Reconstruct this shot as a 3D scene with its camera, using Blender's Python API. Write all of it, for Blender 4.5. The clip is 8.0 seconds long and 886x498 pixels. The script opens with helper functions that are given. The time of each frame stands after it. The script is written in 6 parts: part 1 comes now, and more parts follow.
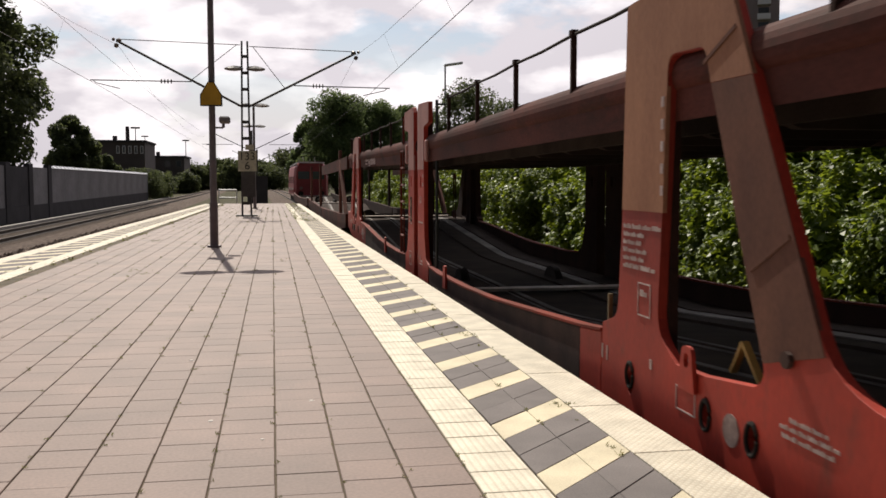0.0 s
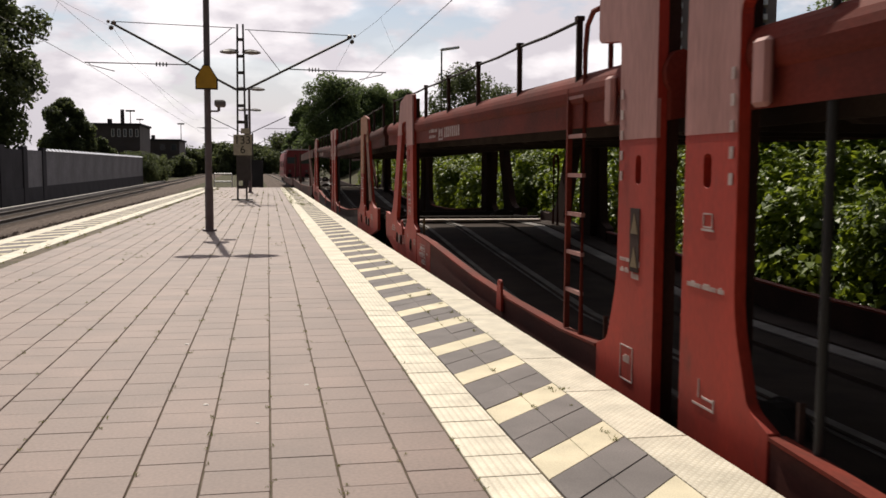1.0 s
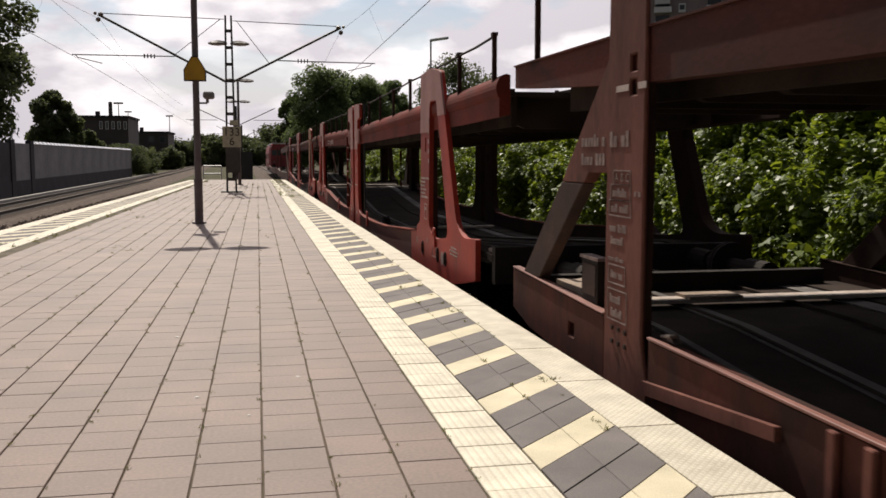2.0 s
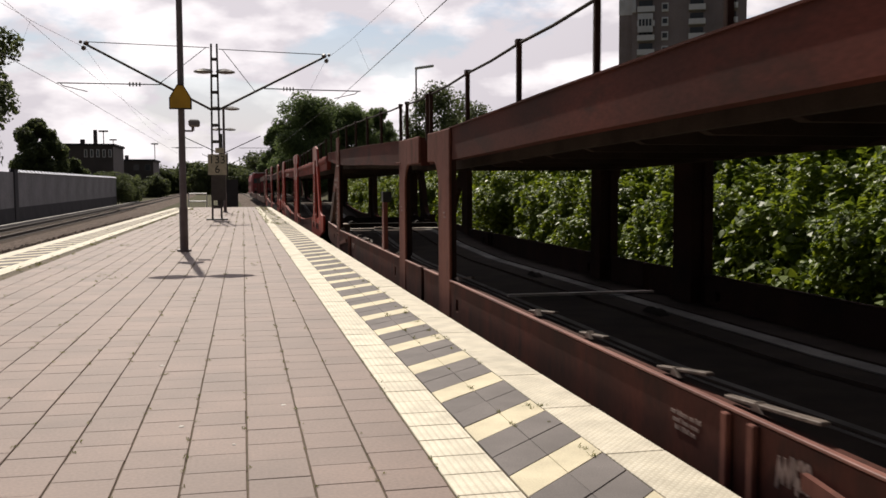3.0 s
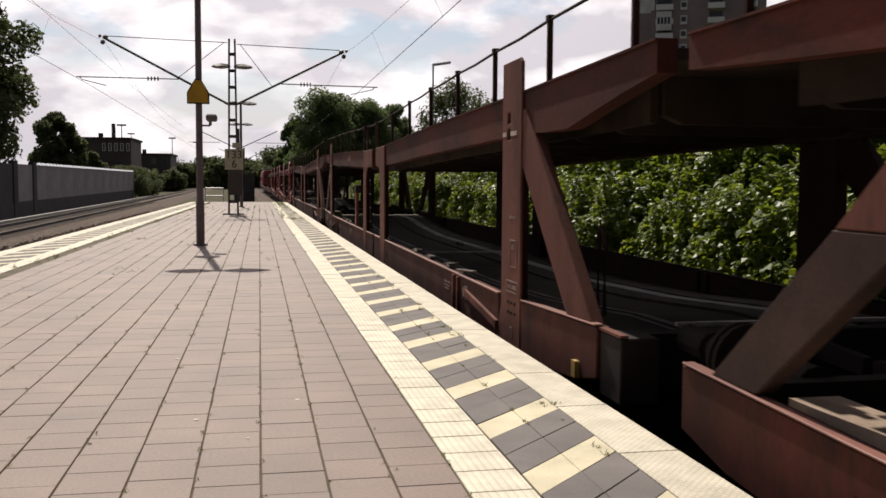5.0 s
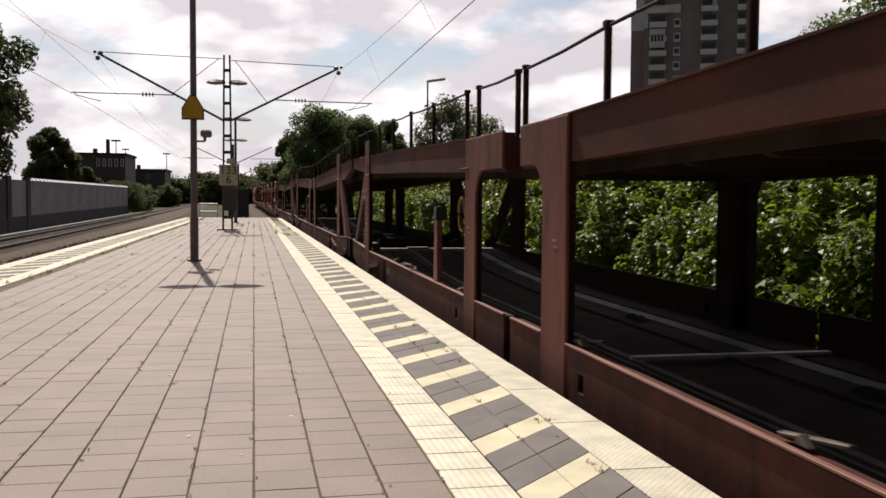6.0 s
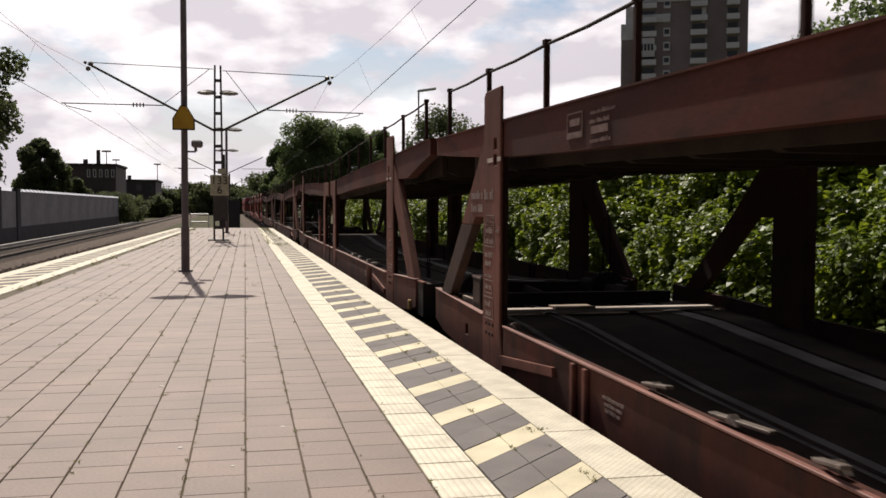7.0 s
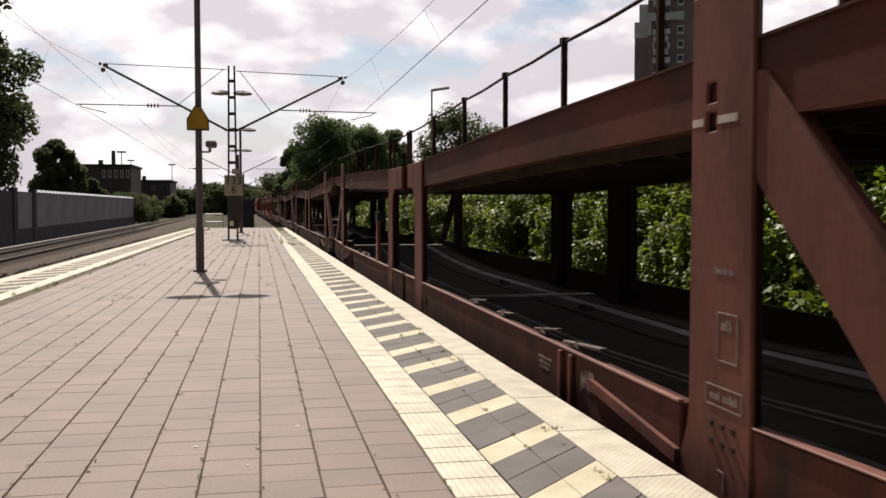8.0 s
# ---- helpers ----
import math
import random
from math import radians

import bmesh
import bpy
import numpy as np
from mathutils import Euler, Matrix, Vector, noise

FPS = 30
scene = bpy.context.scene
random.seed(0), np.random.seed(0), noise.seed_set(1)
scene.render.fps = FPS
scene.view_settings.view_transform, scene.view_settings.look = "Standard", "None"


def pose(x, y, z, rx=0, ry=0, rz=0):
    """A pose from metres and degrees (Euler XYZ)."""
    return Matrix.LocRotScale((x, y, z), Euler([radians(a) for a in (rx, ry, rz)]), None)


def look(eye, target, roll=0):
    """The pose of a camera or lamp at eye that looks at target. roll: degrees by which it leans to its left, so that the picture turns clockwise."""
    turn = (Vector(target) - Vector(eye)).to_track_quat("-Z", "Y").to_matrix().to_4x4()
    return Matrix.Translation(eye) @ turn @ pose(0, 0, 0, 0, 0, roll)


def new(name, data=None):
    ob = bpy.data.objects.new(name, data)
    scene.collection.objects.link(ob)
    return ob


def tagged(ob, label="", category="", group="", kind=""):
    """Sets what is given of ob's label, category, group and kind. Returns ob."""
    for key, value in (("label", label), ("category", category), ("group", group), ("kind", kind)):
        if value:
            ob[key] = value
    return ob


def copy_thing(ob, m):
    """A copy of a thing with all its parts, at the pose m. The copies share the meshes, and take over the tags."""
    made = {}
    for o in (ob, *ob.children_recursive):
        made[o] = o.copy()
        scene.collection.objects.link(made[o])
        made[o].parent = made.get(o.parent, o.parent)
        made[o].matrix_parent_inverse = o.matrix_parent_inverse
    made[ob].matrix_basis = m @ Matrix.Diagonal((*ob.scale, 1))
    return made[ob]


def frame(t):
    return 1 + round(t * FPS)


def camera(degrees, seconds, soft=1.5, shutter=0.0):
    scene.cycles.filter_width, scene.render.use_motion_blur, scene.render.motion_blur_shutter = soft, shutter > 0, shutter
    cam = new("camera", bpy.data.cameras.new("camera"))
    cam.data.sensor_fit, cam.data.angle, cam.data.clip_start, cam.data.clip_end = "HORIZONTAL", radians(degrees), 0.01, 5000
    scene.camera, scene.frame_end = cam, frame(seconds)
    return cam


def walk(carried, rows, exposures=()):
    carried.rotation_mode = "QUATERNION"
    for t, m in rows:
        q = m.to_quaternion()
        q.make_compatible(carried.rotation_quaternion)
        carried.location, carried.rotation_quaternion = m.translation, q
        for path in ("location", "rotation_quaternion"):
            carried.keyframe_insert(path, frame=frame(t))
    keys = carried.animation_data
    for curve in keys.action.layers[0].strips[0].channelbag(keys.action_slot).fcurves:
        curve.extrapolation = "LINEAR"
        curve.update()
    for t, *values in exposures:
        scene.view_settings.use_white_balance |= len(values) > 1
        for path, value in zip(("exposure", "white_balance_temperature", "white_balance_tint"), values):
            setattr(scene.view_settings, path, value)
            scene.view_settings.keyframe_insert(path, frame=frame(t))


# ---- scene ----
# ---- camera and its path ----
cam = camera(50.4, 8.0, soft=1.6, shutter=0.05)
EYE_Z = 1.358
PATH = [
    (0.0, -10.24, -4.14, 0.0), (0.5, -10.38, -4.64, 0.0), (1.0, -10.49, -5.05, -0.3), (1.5, -10.6, -5.69, 0.05),
    (1.7, -10.7, -5.9, 0.0), (2.3, -11.6, -4.9, 0.1), (2.8, -11.98, -3.97, 0.19), (3.0, -11.97, -3.97, 0.19),
    (3.5, -11.69, -4.53, 0.14), (4.0, -11.16, -4.64, 0.07), (4.2, -11.0, -4.55, 0.0), (4.8, -10.98, -4.2, -0.3),
    (5.3, -11.12, -4.05, -0.5), (5.5, -11.31, -3.85, -0.53), (6.0, -11.35, -3.19, -0.46), (6.5, -11.84, -2.64, -0.35),
    (7.0, -11.87, -2.62, -0.22), (7.5, -11.17, -2.84, -0.12), (8.0, -11.05, -2.67, -0.01)]
walk(cam, [(t, pose(0, 0, EYE_Z, 90 + p, r, yw)) for t, yw, p, r in PATH],
     exposures=[(0.0, 0.56), (0.5, 0.51), (8.0, 0.54)])

# ---- light ----
SUN_ELEV, SUN_TURN = radians(48), radians(-6)      # turn: from +y towards +x
world = bpy.data.worlds.new("sky")
scene.world = world
world.use_nodes = True
wn, wl = world.node_tree.nodes, world.node_tree.links
wn.clear()
w_out, w_bg, w_sky = wn.new("ShaderNodeOutputWorld"), wn.new("ShaderNodeBackground"), wn.new("ShaderNodeTexSky")
w_sky.sky_type, w_sky.sun_disc, w_sky.sun_elevation, w_sky.sun_rotation = "NISHITA", False, SUN_ELEV, SUN_TURN
w_sky.dust_density = 1.0
w_co, w_map = wn.new("ShaderNodeTexCoord"), wn.new("ShaderNodeMapping")
w_map.inputs["Scale"].default_value = (3.3, 3.3, 7.5)
w_map.inputs["Location"].default_value = (8.912, 5.091, 1.322)
w_n1, w_n2 = wn.new("ShaderNodeTexNoise"), wn.new("ShaderNodeTexNoise")
w_n1.inputs["Scale"].default_value, w_n1.inputs["Detail"].default_value, w_n1.inputs["Roughness"].default_value = 1.6, 8, 0.55
w_n2.inputs["Scale"].default_value, w_n2.inputs["Detail"].default_value = 2.4, 8
w_cover, w_tone = wn.new("ShaderNodeValToRGB"), wn.new("ShaderNodeValToRGB")
w_cover.color_ramp.elements[0].position, w_cover.color_ramp.elements[1].position = 0.375, 0.475
w_tone.color_ramp.elements[0].position, w_tone.color_ramp.elements[1].position = 0.44, 0.6
w_tone.color_ramp.elements[0].color = (6.75, 6.25, 6.65, 1)
w_tone.color_ramp.elements[1].color = (11.1, 10.4, 10.45, 1)
w_mix = wn.new("ShaderNodeMix")
w_mix.data_type = "RGBA"
wl.new(w_co.outputs["Generated"], w_map.inputs["Vector"])
wl.new(w_map.outputs["Vector"], w_n1.inputs["Vector"])
wl.new(w_map.outputs["Vector"], w_n2.inputs["Vector"])
wl.new(w_n1.outputs["Fac"], w_cover.inputs["Fac"])
wl.new(w_n2.outputs["Fac"], w_tone.inputs["Fac"])
w_sep, w_low, w_max = wn.new("ShaderNodeSeparateXYZ"), wn.new("ShaderNodeMapRange"), wn.new("ShaderNodeMath")
w_low.inputs["From Min"].default_value, w_low.inputs["From Max"].default_value = 0.03, 0.2      # white haze low over the land
w_low.inputs["To Min"].default_value, w_low.inputs["To Max"].default_value = 0.9, 0.0
w_max.operation = "MAXIMUM"
wl.new(w_co.outputs["Generated"], w_sep.inputs["Vector"])
wl.new(w_sep.outputs["Z"], w_low.inputs["Value"])
wl.new(w_low.outputs["Result"], w_max.inputs[0])
wl.new(w_cover.outputs["Color"], w_max.inputs[1])
wl.new(w_max.outputs[0], w_mix.inputs["Factor"])
wl.new(w_sky.outputs["Color"], w_mix.inputs["A"])
w_dot, w_rng, w_mul = wn.new("ShaderNodeVectorMath"), wn.new("ShaderNodeMapRange"), wn.new("ShaderNodeMix")
w_dot.operation = "DOT_PRODUCT"                   # clouds shine towards the sun and are duller away from it
w_dot.inputs[1].default_value = (0, 0.8, 0.6)
w_rng.inputs["From Min"].default_value, w_rng.inputs["From Max"].default_value = 0.3, 0.85
w_rng.inputs["To Min"].default_value, w_rng.inputs["To Max"].default_value = 0.1, 1.3
w_mul.data_type, w_mul.blend_type = "RGBA", "MULTIPLY"
w_mul.inputs["Factor"].default_value = 1.0
wl.new(w_co.outputs["Generated"], w_dot.inputs[0])
wl.new(w_dot.outputs["Value"], w_rng.inputs["Value"])
wl.new(w_tone.outputs["Color"], w_mul.inputs["A"])
wl.new(w_rng.outputs["Result"], w_mul.inputs["B"])
wl.new(w_mul.outputs["Result"], w_mix.inputs["B"])
wl.new(w_mix.outputs["Result"], w_bg.inputs["Color"])
wl.new(w_bg.outputs["Background"], w_out.inputs["Surface"])
w_bg.inputs["Strength"].default_value = 0.06
sun_data = bpy.data.lights.new("sun", "SUN")
sun_data.energy, sun_data.angle, sun_data.color = 3.6, radians(0.55), (1.0, 0.92, 0.8)
sun = new("sun", sun_data)
sun_dir = Vector((math.sin(SUN_TURN) * math.cos(SUN_ELEV), math.cos(SUN_TURN) * math.cos(SUN_ELEV), math.sin(SUN_ELEV)))
sun.matrix_world = look(sun_dir * 60, (0, 0, 0))


# ---- materials ----
def material(name, color, rough=0.7, metal=0.0, dark=None, scale=3.0, fine=60.0, bump=0.15, depth=0.004, vary=0.0, spots=None, spot_at=0.62,
             spec=0.4, stretch=(1, 1, 1), fixed=False):
    """A mottled surface: two colours at a large scale, a fine grain, bumps; spots: a third colour for dirt or wear."""
    m = bpy.data.materials.new(name)
    m.use_nodes = True
    n, l = m.node_tree.nodes, m.node_tree.links
    b = n["Principled BSDF"]
    b.inputs["Roughness"].default_value, b.inputs["Metallic"].default_value = rough, metal
    b.inputs["Specular IOR Level"].default_value = spec
    co = n.new("ShaderNodeTexCoord")
    mp = n.new("ShaderNodeMapping")
    mp.inputs["Scale"].default_value = stretch
    l.new(n.new("ShaderNodeNewGeometry").outputs["Position"] if fixed else co.outputs["Object"], mp.inputs["Vector"])
    big, small = n.new("ShaderNodeTexNoise"), n.new("ShaderNodeTexNoise")
    big.inputs["Scale"].default_value, big.inputs["Detail"].default_value = scale, 6
    small.inputs["Scale"].default_value, small.inputs["Detail"].default_value = fine, 4
    l.new(mp.outputs["Vector"], big.inputs["Vector"])
    l.new(mp.outputs["Vector"], small.inputs["Vector"])
    ramp = n.new("ShaderNodeValToRGB")
    ramp.color_ramp.elements[0].position, ramp.color_ramp.elements[1].position = 0.3, 0.7
    ramp.color_ramp.elements[0].color = (*(dark or [c * 0.72 for c in color]), 1)
    ramp.color_ramp.elements[1].color = (*color, 1)
    l.new(big.outputs["Fac"], ramp.inputs["Fac"])
    last = ramp.outputs["Color"]
    grain = n.new("ShaderNodeMix")
    grain.data_type, grain.blend_type = "RGBA", "OVERLAY"
    grain.inputs["Factor"].default_value = 0.35
    l.new(last, grain.inputs["A"])
    l.new(small.outputs["Fac"], grain.inputs["B"])
    last = grain.outputs["Result"]
    if spots:
        sn, sr, sm = n.new("ShaderNodeTexNoise"), n.new("ShaderNodeValToRGB"), n.new("ShaderNodeMix")
        sn.inputs["Scale"].default_value, sn.inputs["Detail"].default_value, sn.inputs["Roughness"].default_value = scale * 2.7, 8, 0.65
        sr.color_ramp.elements[0].position, sr.color_ramp.elements[1].position = spot_at, spot_at + 0.2
        sm.data_type = "RGBA"
        sm.inputs["B"].default_value = (*spots, 1)
        l.new(mp.outputs["Vector"], sn.inputs["Vector"])
        l.new(sn.outputs["Fac"], sr.inputs["Fac"])
        l.new(sr.outputs["Color"], sm.inputs["Factor"])
        l.new(last, sm.inputs["A"])
        last = sm.outputs["Result"]
    if vary:
        info, geo, add = n.new("ShaderNodeObjectInfo"), n.new("ShaderNodeNewGeometry"), n.new("ShaderNodeMath")
        l.new(info.outputs["Random"], add.inputs[0])
        l.new(geo.outputs["Random Per Island"], add.inputs[1])
        fr, rng, hsv = n.new("ShaderNodeMath"), n.new("ShaderNodeMapRange"), n.new("ShaderNodeHueSaturation")
        fr.operation = "FRACT"
        l.new(add.outputs[0], fr.inputs[0])
        rng.inputs["To Min"].default_value, rng.inputs["To Max"].default_value = 1 - vary, 1 + vary
        l.new(fr.outputs[0], rng.inputs["Value"])
        l.new(rng.outputs["Result"], hsv.inputs["Value"])
        l.new(last, hsv.inputs["Color"])
        last = hsv.outputs["Color"]
    l.new(last, b.inputs["Base Color"])
    bp = n.new("ShaderNodeBump")
    bp.inputs["Strength"].default_value, bp.inputs["Distance"].default_value = bump, depth
    l.new(small.outputs["Fac"], bp.inputs["Height"])
    l.new(bp.outputs["Normal"], b.inputs["Normal"])
    return m


def ribbed(name, color, diamond=False):
    """Off-white concrete with fine ribs along the platform, or a small diamond relief; dirt lies in the grooves."""
    m = material(name, color, 0.75, scale=5, fine=90, vary=0.05, fixed=True, spots=(0.42, 0.37, 0.28), spot_at=0.66)
    n, l = m.node_tree.nodes, m.node_tree.links
    b = n["Principled BSDF"]
    co, bp, dirt, rng = n.new("ShaderNodeTexCoord"), n.new("ShaderNodeBump"), n.new("ShaderNodeMix"), n.new("ShaderNodeMapRange")
    waves = []
    for turn in ((0.75, -0.75) if diamond else (0.0,)):
        mp, wave = n.new("ShaderNodeMapping"), n.new("ShaderNodeTexWave")
        mp.inputs["Rotation"].default_value = (0, 0, turn)
        wave.inputs["Scale"].default_value, wave.bands_direction = 10.0 if diamond else 8.0, "X"
        l.new(co.outputs["Object"], mp.inputs["Vector"])
        l.new(mp.outputs["Vector"], wave.inputs["Vector"])
        waves.append(wave.outputs["Fac"])
    height = waves[0]
    if diamond:
        low = n.new("ShaderNodeMath")
        low.operation = "MINIMUM"
        l.new(waves[0], low.inputs[0])
        l.new(waves[1], low.inputs[1])
        height = low.outputs[0]
    rng.inputs["From Min"].default_value, rng.inputs["From Max"].default_value = 0.0, 0.45
    rng.inputs["To Min"].default_value, rng.inputs["To Max"].default_value = 0.3, 0.0
    l.new(height, rng.inputs["Value"])
    dirt.data_type = "RGBA"
    dirt.inputs["B"].default_value = (0.3, 0.25, 0.17, 1)
    l.new(b.inputs["Base Color"].links[0].from_socket, dirt.inputs["A"])
    l.new(rng.outputs["Result"], dirt.inputs["Factor"])
    l.new(dirt.outputs["Result"], b.inputs["Base Color"])
    bp.inputs["Strength"].default_value, bp.inputs["Distance"].default_value = 0.35, 0.004
    l.new(height, bp.inputs["Height"])
    l.new(bp.outputs["Normal"], b.inputs["Normal"])
    return m


def leafy(name, light, dark, gloss=0.45):
    """Leaves: each its own tone, with light coming through."""
    m = bpy.data.materials.new(name)
    m.use_nodes = True
    n, l = m.node_tree.nodes, m.node_tree.links
    b = n["Principled BSDF"]
    b.inputs["Roughness"].default_value, b.inputs["Specular IOR Level"].default_value = gloss, 0.3
    geo, ramp = n.new("ShaderNodeNewGeometry"), n.new("ShaderNodeValToRGB")
    ramp.color_ramp.elements[0].color, ramp.color_ramp.elements[1].color = (*dark, 1), (*light, 1)
    l.new(geo.outputs["Random Per Island"], ramp.inputs["Fac"])
    l.new(ramp.outputs["Color"], b.inputs["Base Color"])
    tr, mix = n.new("ShaderNodeBsdfTranslucent"), n.new("ShaderNodeMixShader")
    hsv = n.new("ShaderNodeHueSaturation")
    hsv.inputs["Value"].default_value, hsv.inputs["Hue"].default_value = 1.5, 0.48
    l.new(ramp.outputs["Color"], hsv.inputs["Color"])
    l.new(hsv.outputs["Color"], tr.inputs["Color"])
    mix.inputs["Fac"].default_value = 0.42
    l.new(b.outputs["BSDF"], mix.inputs[1])
    l.new(tr.outputs["BSDF"], mix.inputs[2])
    l.new(mix.outputs["Shader"], n["Material Output"].inputs["Surface"])
    return m


PAVER = material("paver_concrete", (0.186, 0.124, 0.101), 0.68, dark=(0.132, 0.089, 0.073), scale=1.3, fine=55, vary=0.09, fixed=True, bump=0.25, depth=0.002,
                 spots=(0.125, 0.1, 0.08), spot_at=0.64, spec=0.5)
JOINT = material("joint_sand", (0.12, 0.09, 0.06), 0.95, dark=(0.06, 0.05, 0.03), scale=3, fixed=True)
STRIPE_DARK = material("stripe_tile_grey", (0.175, 0.155, 0.15), 0.85, fixed=True, scale=3, fine=120, vary=0.08, spots=(0.1, 0.095, 0.08), spot_at=0.66)
STRIPE_LIGHT = material("stripe_tile_cream", (0.72, 0.64, 0.46), 0.8, fixed=True, scale=3, fine=120, vary=0.05, spots=(0.5, 0.42, 0.26), spot_at=0.66)
RIB = ribbed("ribbed_white_tile", (0.74, 0.68, 0.55))
EDGE = ribbed("edge_stone_white", (0.72, 0.66, 0.54), True)
CONCRETE = material("concrete", (0.36, 0.34, 0.32), 0.9, scale=1.2, fine=40)
BALLAST = material("ballast", (0.18, 0.14, 0.12), 0.98, spec=0.1, dark=(0.05, 0.038, 0.03), scale=9, fine=30, bump=0.9, depth=0.05)
STONE = material("ballast_stone", (0.24, 0.19, 0.16), 0.95, spec=0.1, dark=(0.15, 0.12, 0.1), scale=3, vary=0.35)
SOIL = material("soil", (0.09, 0.078, 0.05), 0.98, spec=0.1, dark=(0.04, 0.045, 0.02), scale=0.8, fine=12, bump=0.6, depth=0.05)
RAIL = material("rail_steel", (0.06, 0.042, 0.034), 0.75, 0.0, scale=6)
RED = material("wagon_red_paint", (0.37, 0.035, 0.019), 0.6, spec=0.25, stretch=(1, 1, 0.4), dark=(0.21, 0.025, 0.016), scale=1.7, fine=40, bump=0.08, spots=(0.12, 0.03, 0.021), spot_at=0.58)
PALE = material("wagon_faded_paint", (0.4, 0.195, 0.175), 0.7, dark=(0.27, 0.125, 0.11), scale=2.4, fine=30, bump=0.06, stretch=(1, 1, 0.22), spots=(0.22, 0.1, 0.085), spot_at=0.62)
BROWN = material("wagon_brown_paint", (0.112, 0.031, 0.022), 0.8, spec=0.12, stretch=(1, 0.35, 1), dark=(0.046, 0.018, 0.014), scale=1.3, fine=45, spots=(0.034, 0.018, 0.014), spot_at=0.53)
# paler paint for sill flanges: their sunlit highlight is put into the colour
FLANGE = material("rubbed_edge_paint", (0.3, 0.13, 0.1), 0.5, spec=0.4, stretch=(1, 0.3, 1), dark=(0.14, 0.05, 0.04), scale=3, fine=40, spots=(0.08, 0.035, 0.028), spot_at=0.58)
FADED = material("bleached_paint", (0.2, 0.115, 0.085), 0.8, spec=0.12, stretch=(1, 0.5, 1), dark=(0.1, 0.045, 0.034), scale=4, fine=30)
SILL = material("grimy_sill_paint", (0.1, 0.03, 0.021), 0.8, spec=0.12, stretch=(1, 1, 0.35), dark=(0.042, 0.019, 0.015), scale=1.7, fine=45, spots=(0.03, 0.017, 0.014), spot_at=0.52)
GRIMY = material("grime_darkened_paint", (0.07, 0.04, 0.033), 0.85, spec=0.15, dark=(0.032, 0.021, 0.018), scale=2.2, fine=50, spots=(0.11, 0.04, 0.03), spot_at=0.62)
BROWN_PALE = material("wagon_weathered_paint", (0.19, 0.078, 0.06), 0.8, spec=0.12, stretch=(1, 1, 0.3), dark=(0.092, 0.036, 0.028), scale=1.9, fine=45, spots=(0.06, 0.032, 0.026), spot_at=0.55)
DECK = material("deck_steel", (0.052, 0.037, 0.03), 0.95, 0.0, spec=0.1, dark=(0.028, 0.02, 0.017), scale=2.5, spots=(0.08, 0.05, 0.04), spot_at=0.68)
# bare worn steel; on the deck strips sunlight is put into the colour
WORN_SUNLIT = material("worn_bare_steel", (0.62, 0.52, 0.45), 0.5, 0.1, dark=(0.34, 0.27, 0.23), scale=5)
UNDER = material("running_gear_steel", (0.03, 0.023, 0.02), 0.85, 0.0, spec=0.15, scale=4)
MARK = material("marking_white", (0.29, 0.22, 0.2), 0.75, dark=(0.15, 0.09, 0.08), scale=14)
RED_DULL = material("dull_red_paint", (0.19, 0.03, 0.018), 0.75, spec=0.12, stretch=(1, 0.6, 1), dark=(0.1, 0.023, 0.016), scale=1.9, fine=50, spots=(0.08, 0.026, 0.02), spot_at=0.6)
GUM = material("trodden_gum", (0.62, 0.58, 0.54), 0.7, dark=(0.4, 0.37, 0.34), scale=40)
BEAM_MARK = material("worn_beam_sign", (0.2, 0.13, 0.115), 0.75, dark=(0.12, 0.06, 0.05), scale=14)
LETTER = material("lettering_white", (0.5, 0.42, 0.4), 0.75, dark=(0.3, 0.2, 0.18), scale=9)
RED_GRIMY = material("grimy_red_paint", (0.105, 0.03, 0.022), 0.8, spec=0.12, stretch=(1, 0.5, 1), dark=(0.06, 0.024, 0.019), scale=1.5, fine=60, spots=(0.05, 0.026, 0.02), spot_at=0.58)
PLANK = material("tan_plate", (0.34, 0.25, 0.19), 0.75, dark=(0.2, 0.14, 0.1), scale=3, fine=40)
# shade of far sides and webs put into colour; also dark railing posts
SHADE_DARK = material("soot_stained_paint", (0.05, 0.024, 0.018), 0.9, spec=0.12, dark=(0.026, 0.015, 0.013), scale=2, fine=40)
TRACK_WEAR = material("worn_wheel_path", (0.2, 0.18, 0.165), 0.8, 0.0, dark=(0.06, 0.05, 0.045), scale=1.6, spots=(0.04, 0.034, 0.03), spot_at=0.58)
CHOCK = material("chock_steel", (0.17, 0.13, 0.11), 0.55, 0.2, dark=(0.05, 0.035, 0.03), scale=9)
SLEEPER = material("sleeper_wood", (0.075, 0.056, 0.045), 0.95, spec=0.1, scale=5)
PRIMER = material("brown_primer", (0.34, 0.165, 0.095), 0.75, spec=0.2, dark=(0.23, 0.105, 0.062), scale=2.2, fine=90, stretch=(1, 1, 0.3), spots=(0.2, 0.1, 0.065), spot_at=0.62)
PRIMER_DARK = material("stained_primer", (0.15, 0.068, 0.046), 0.8, spec=0.15, dark=(0.095, 0.045, 0.033), scale=3, fine=60, stretch=(1, 1, 0.5), spots=(0.09, 0.05, 0.04), spot_at=0.6)
RED_BROWN = material("stake_red_brown", (0.2, 0.05, 0.035), 0.55, dark=(0.13, 0.036, 0.026), scale=2, spots=(0.08, 0.03, 0.022))
STAKE = material("tarnished_brass", (0.17, 0.115, 0.05), 0.6, scale=8)
HOSE = material("hose_ochre", (0.42, 0.27, 0.07), 0.5, scale=8)
GALV = material("galvanised_steel", (0.3, 0.29, 0.29), 0.5, 0.5, scale=4)
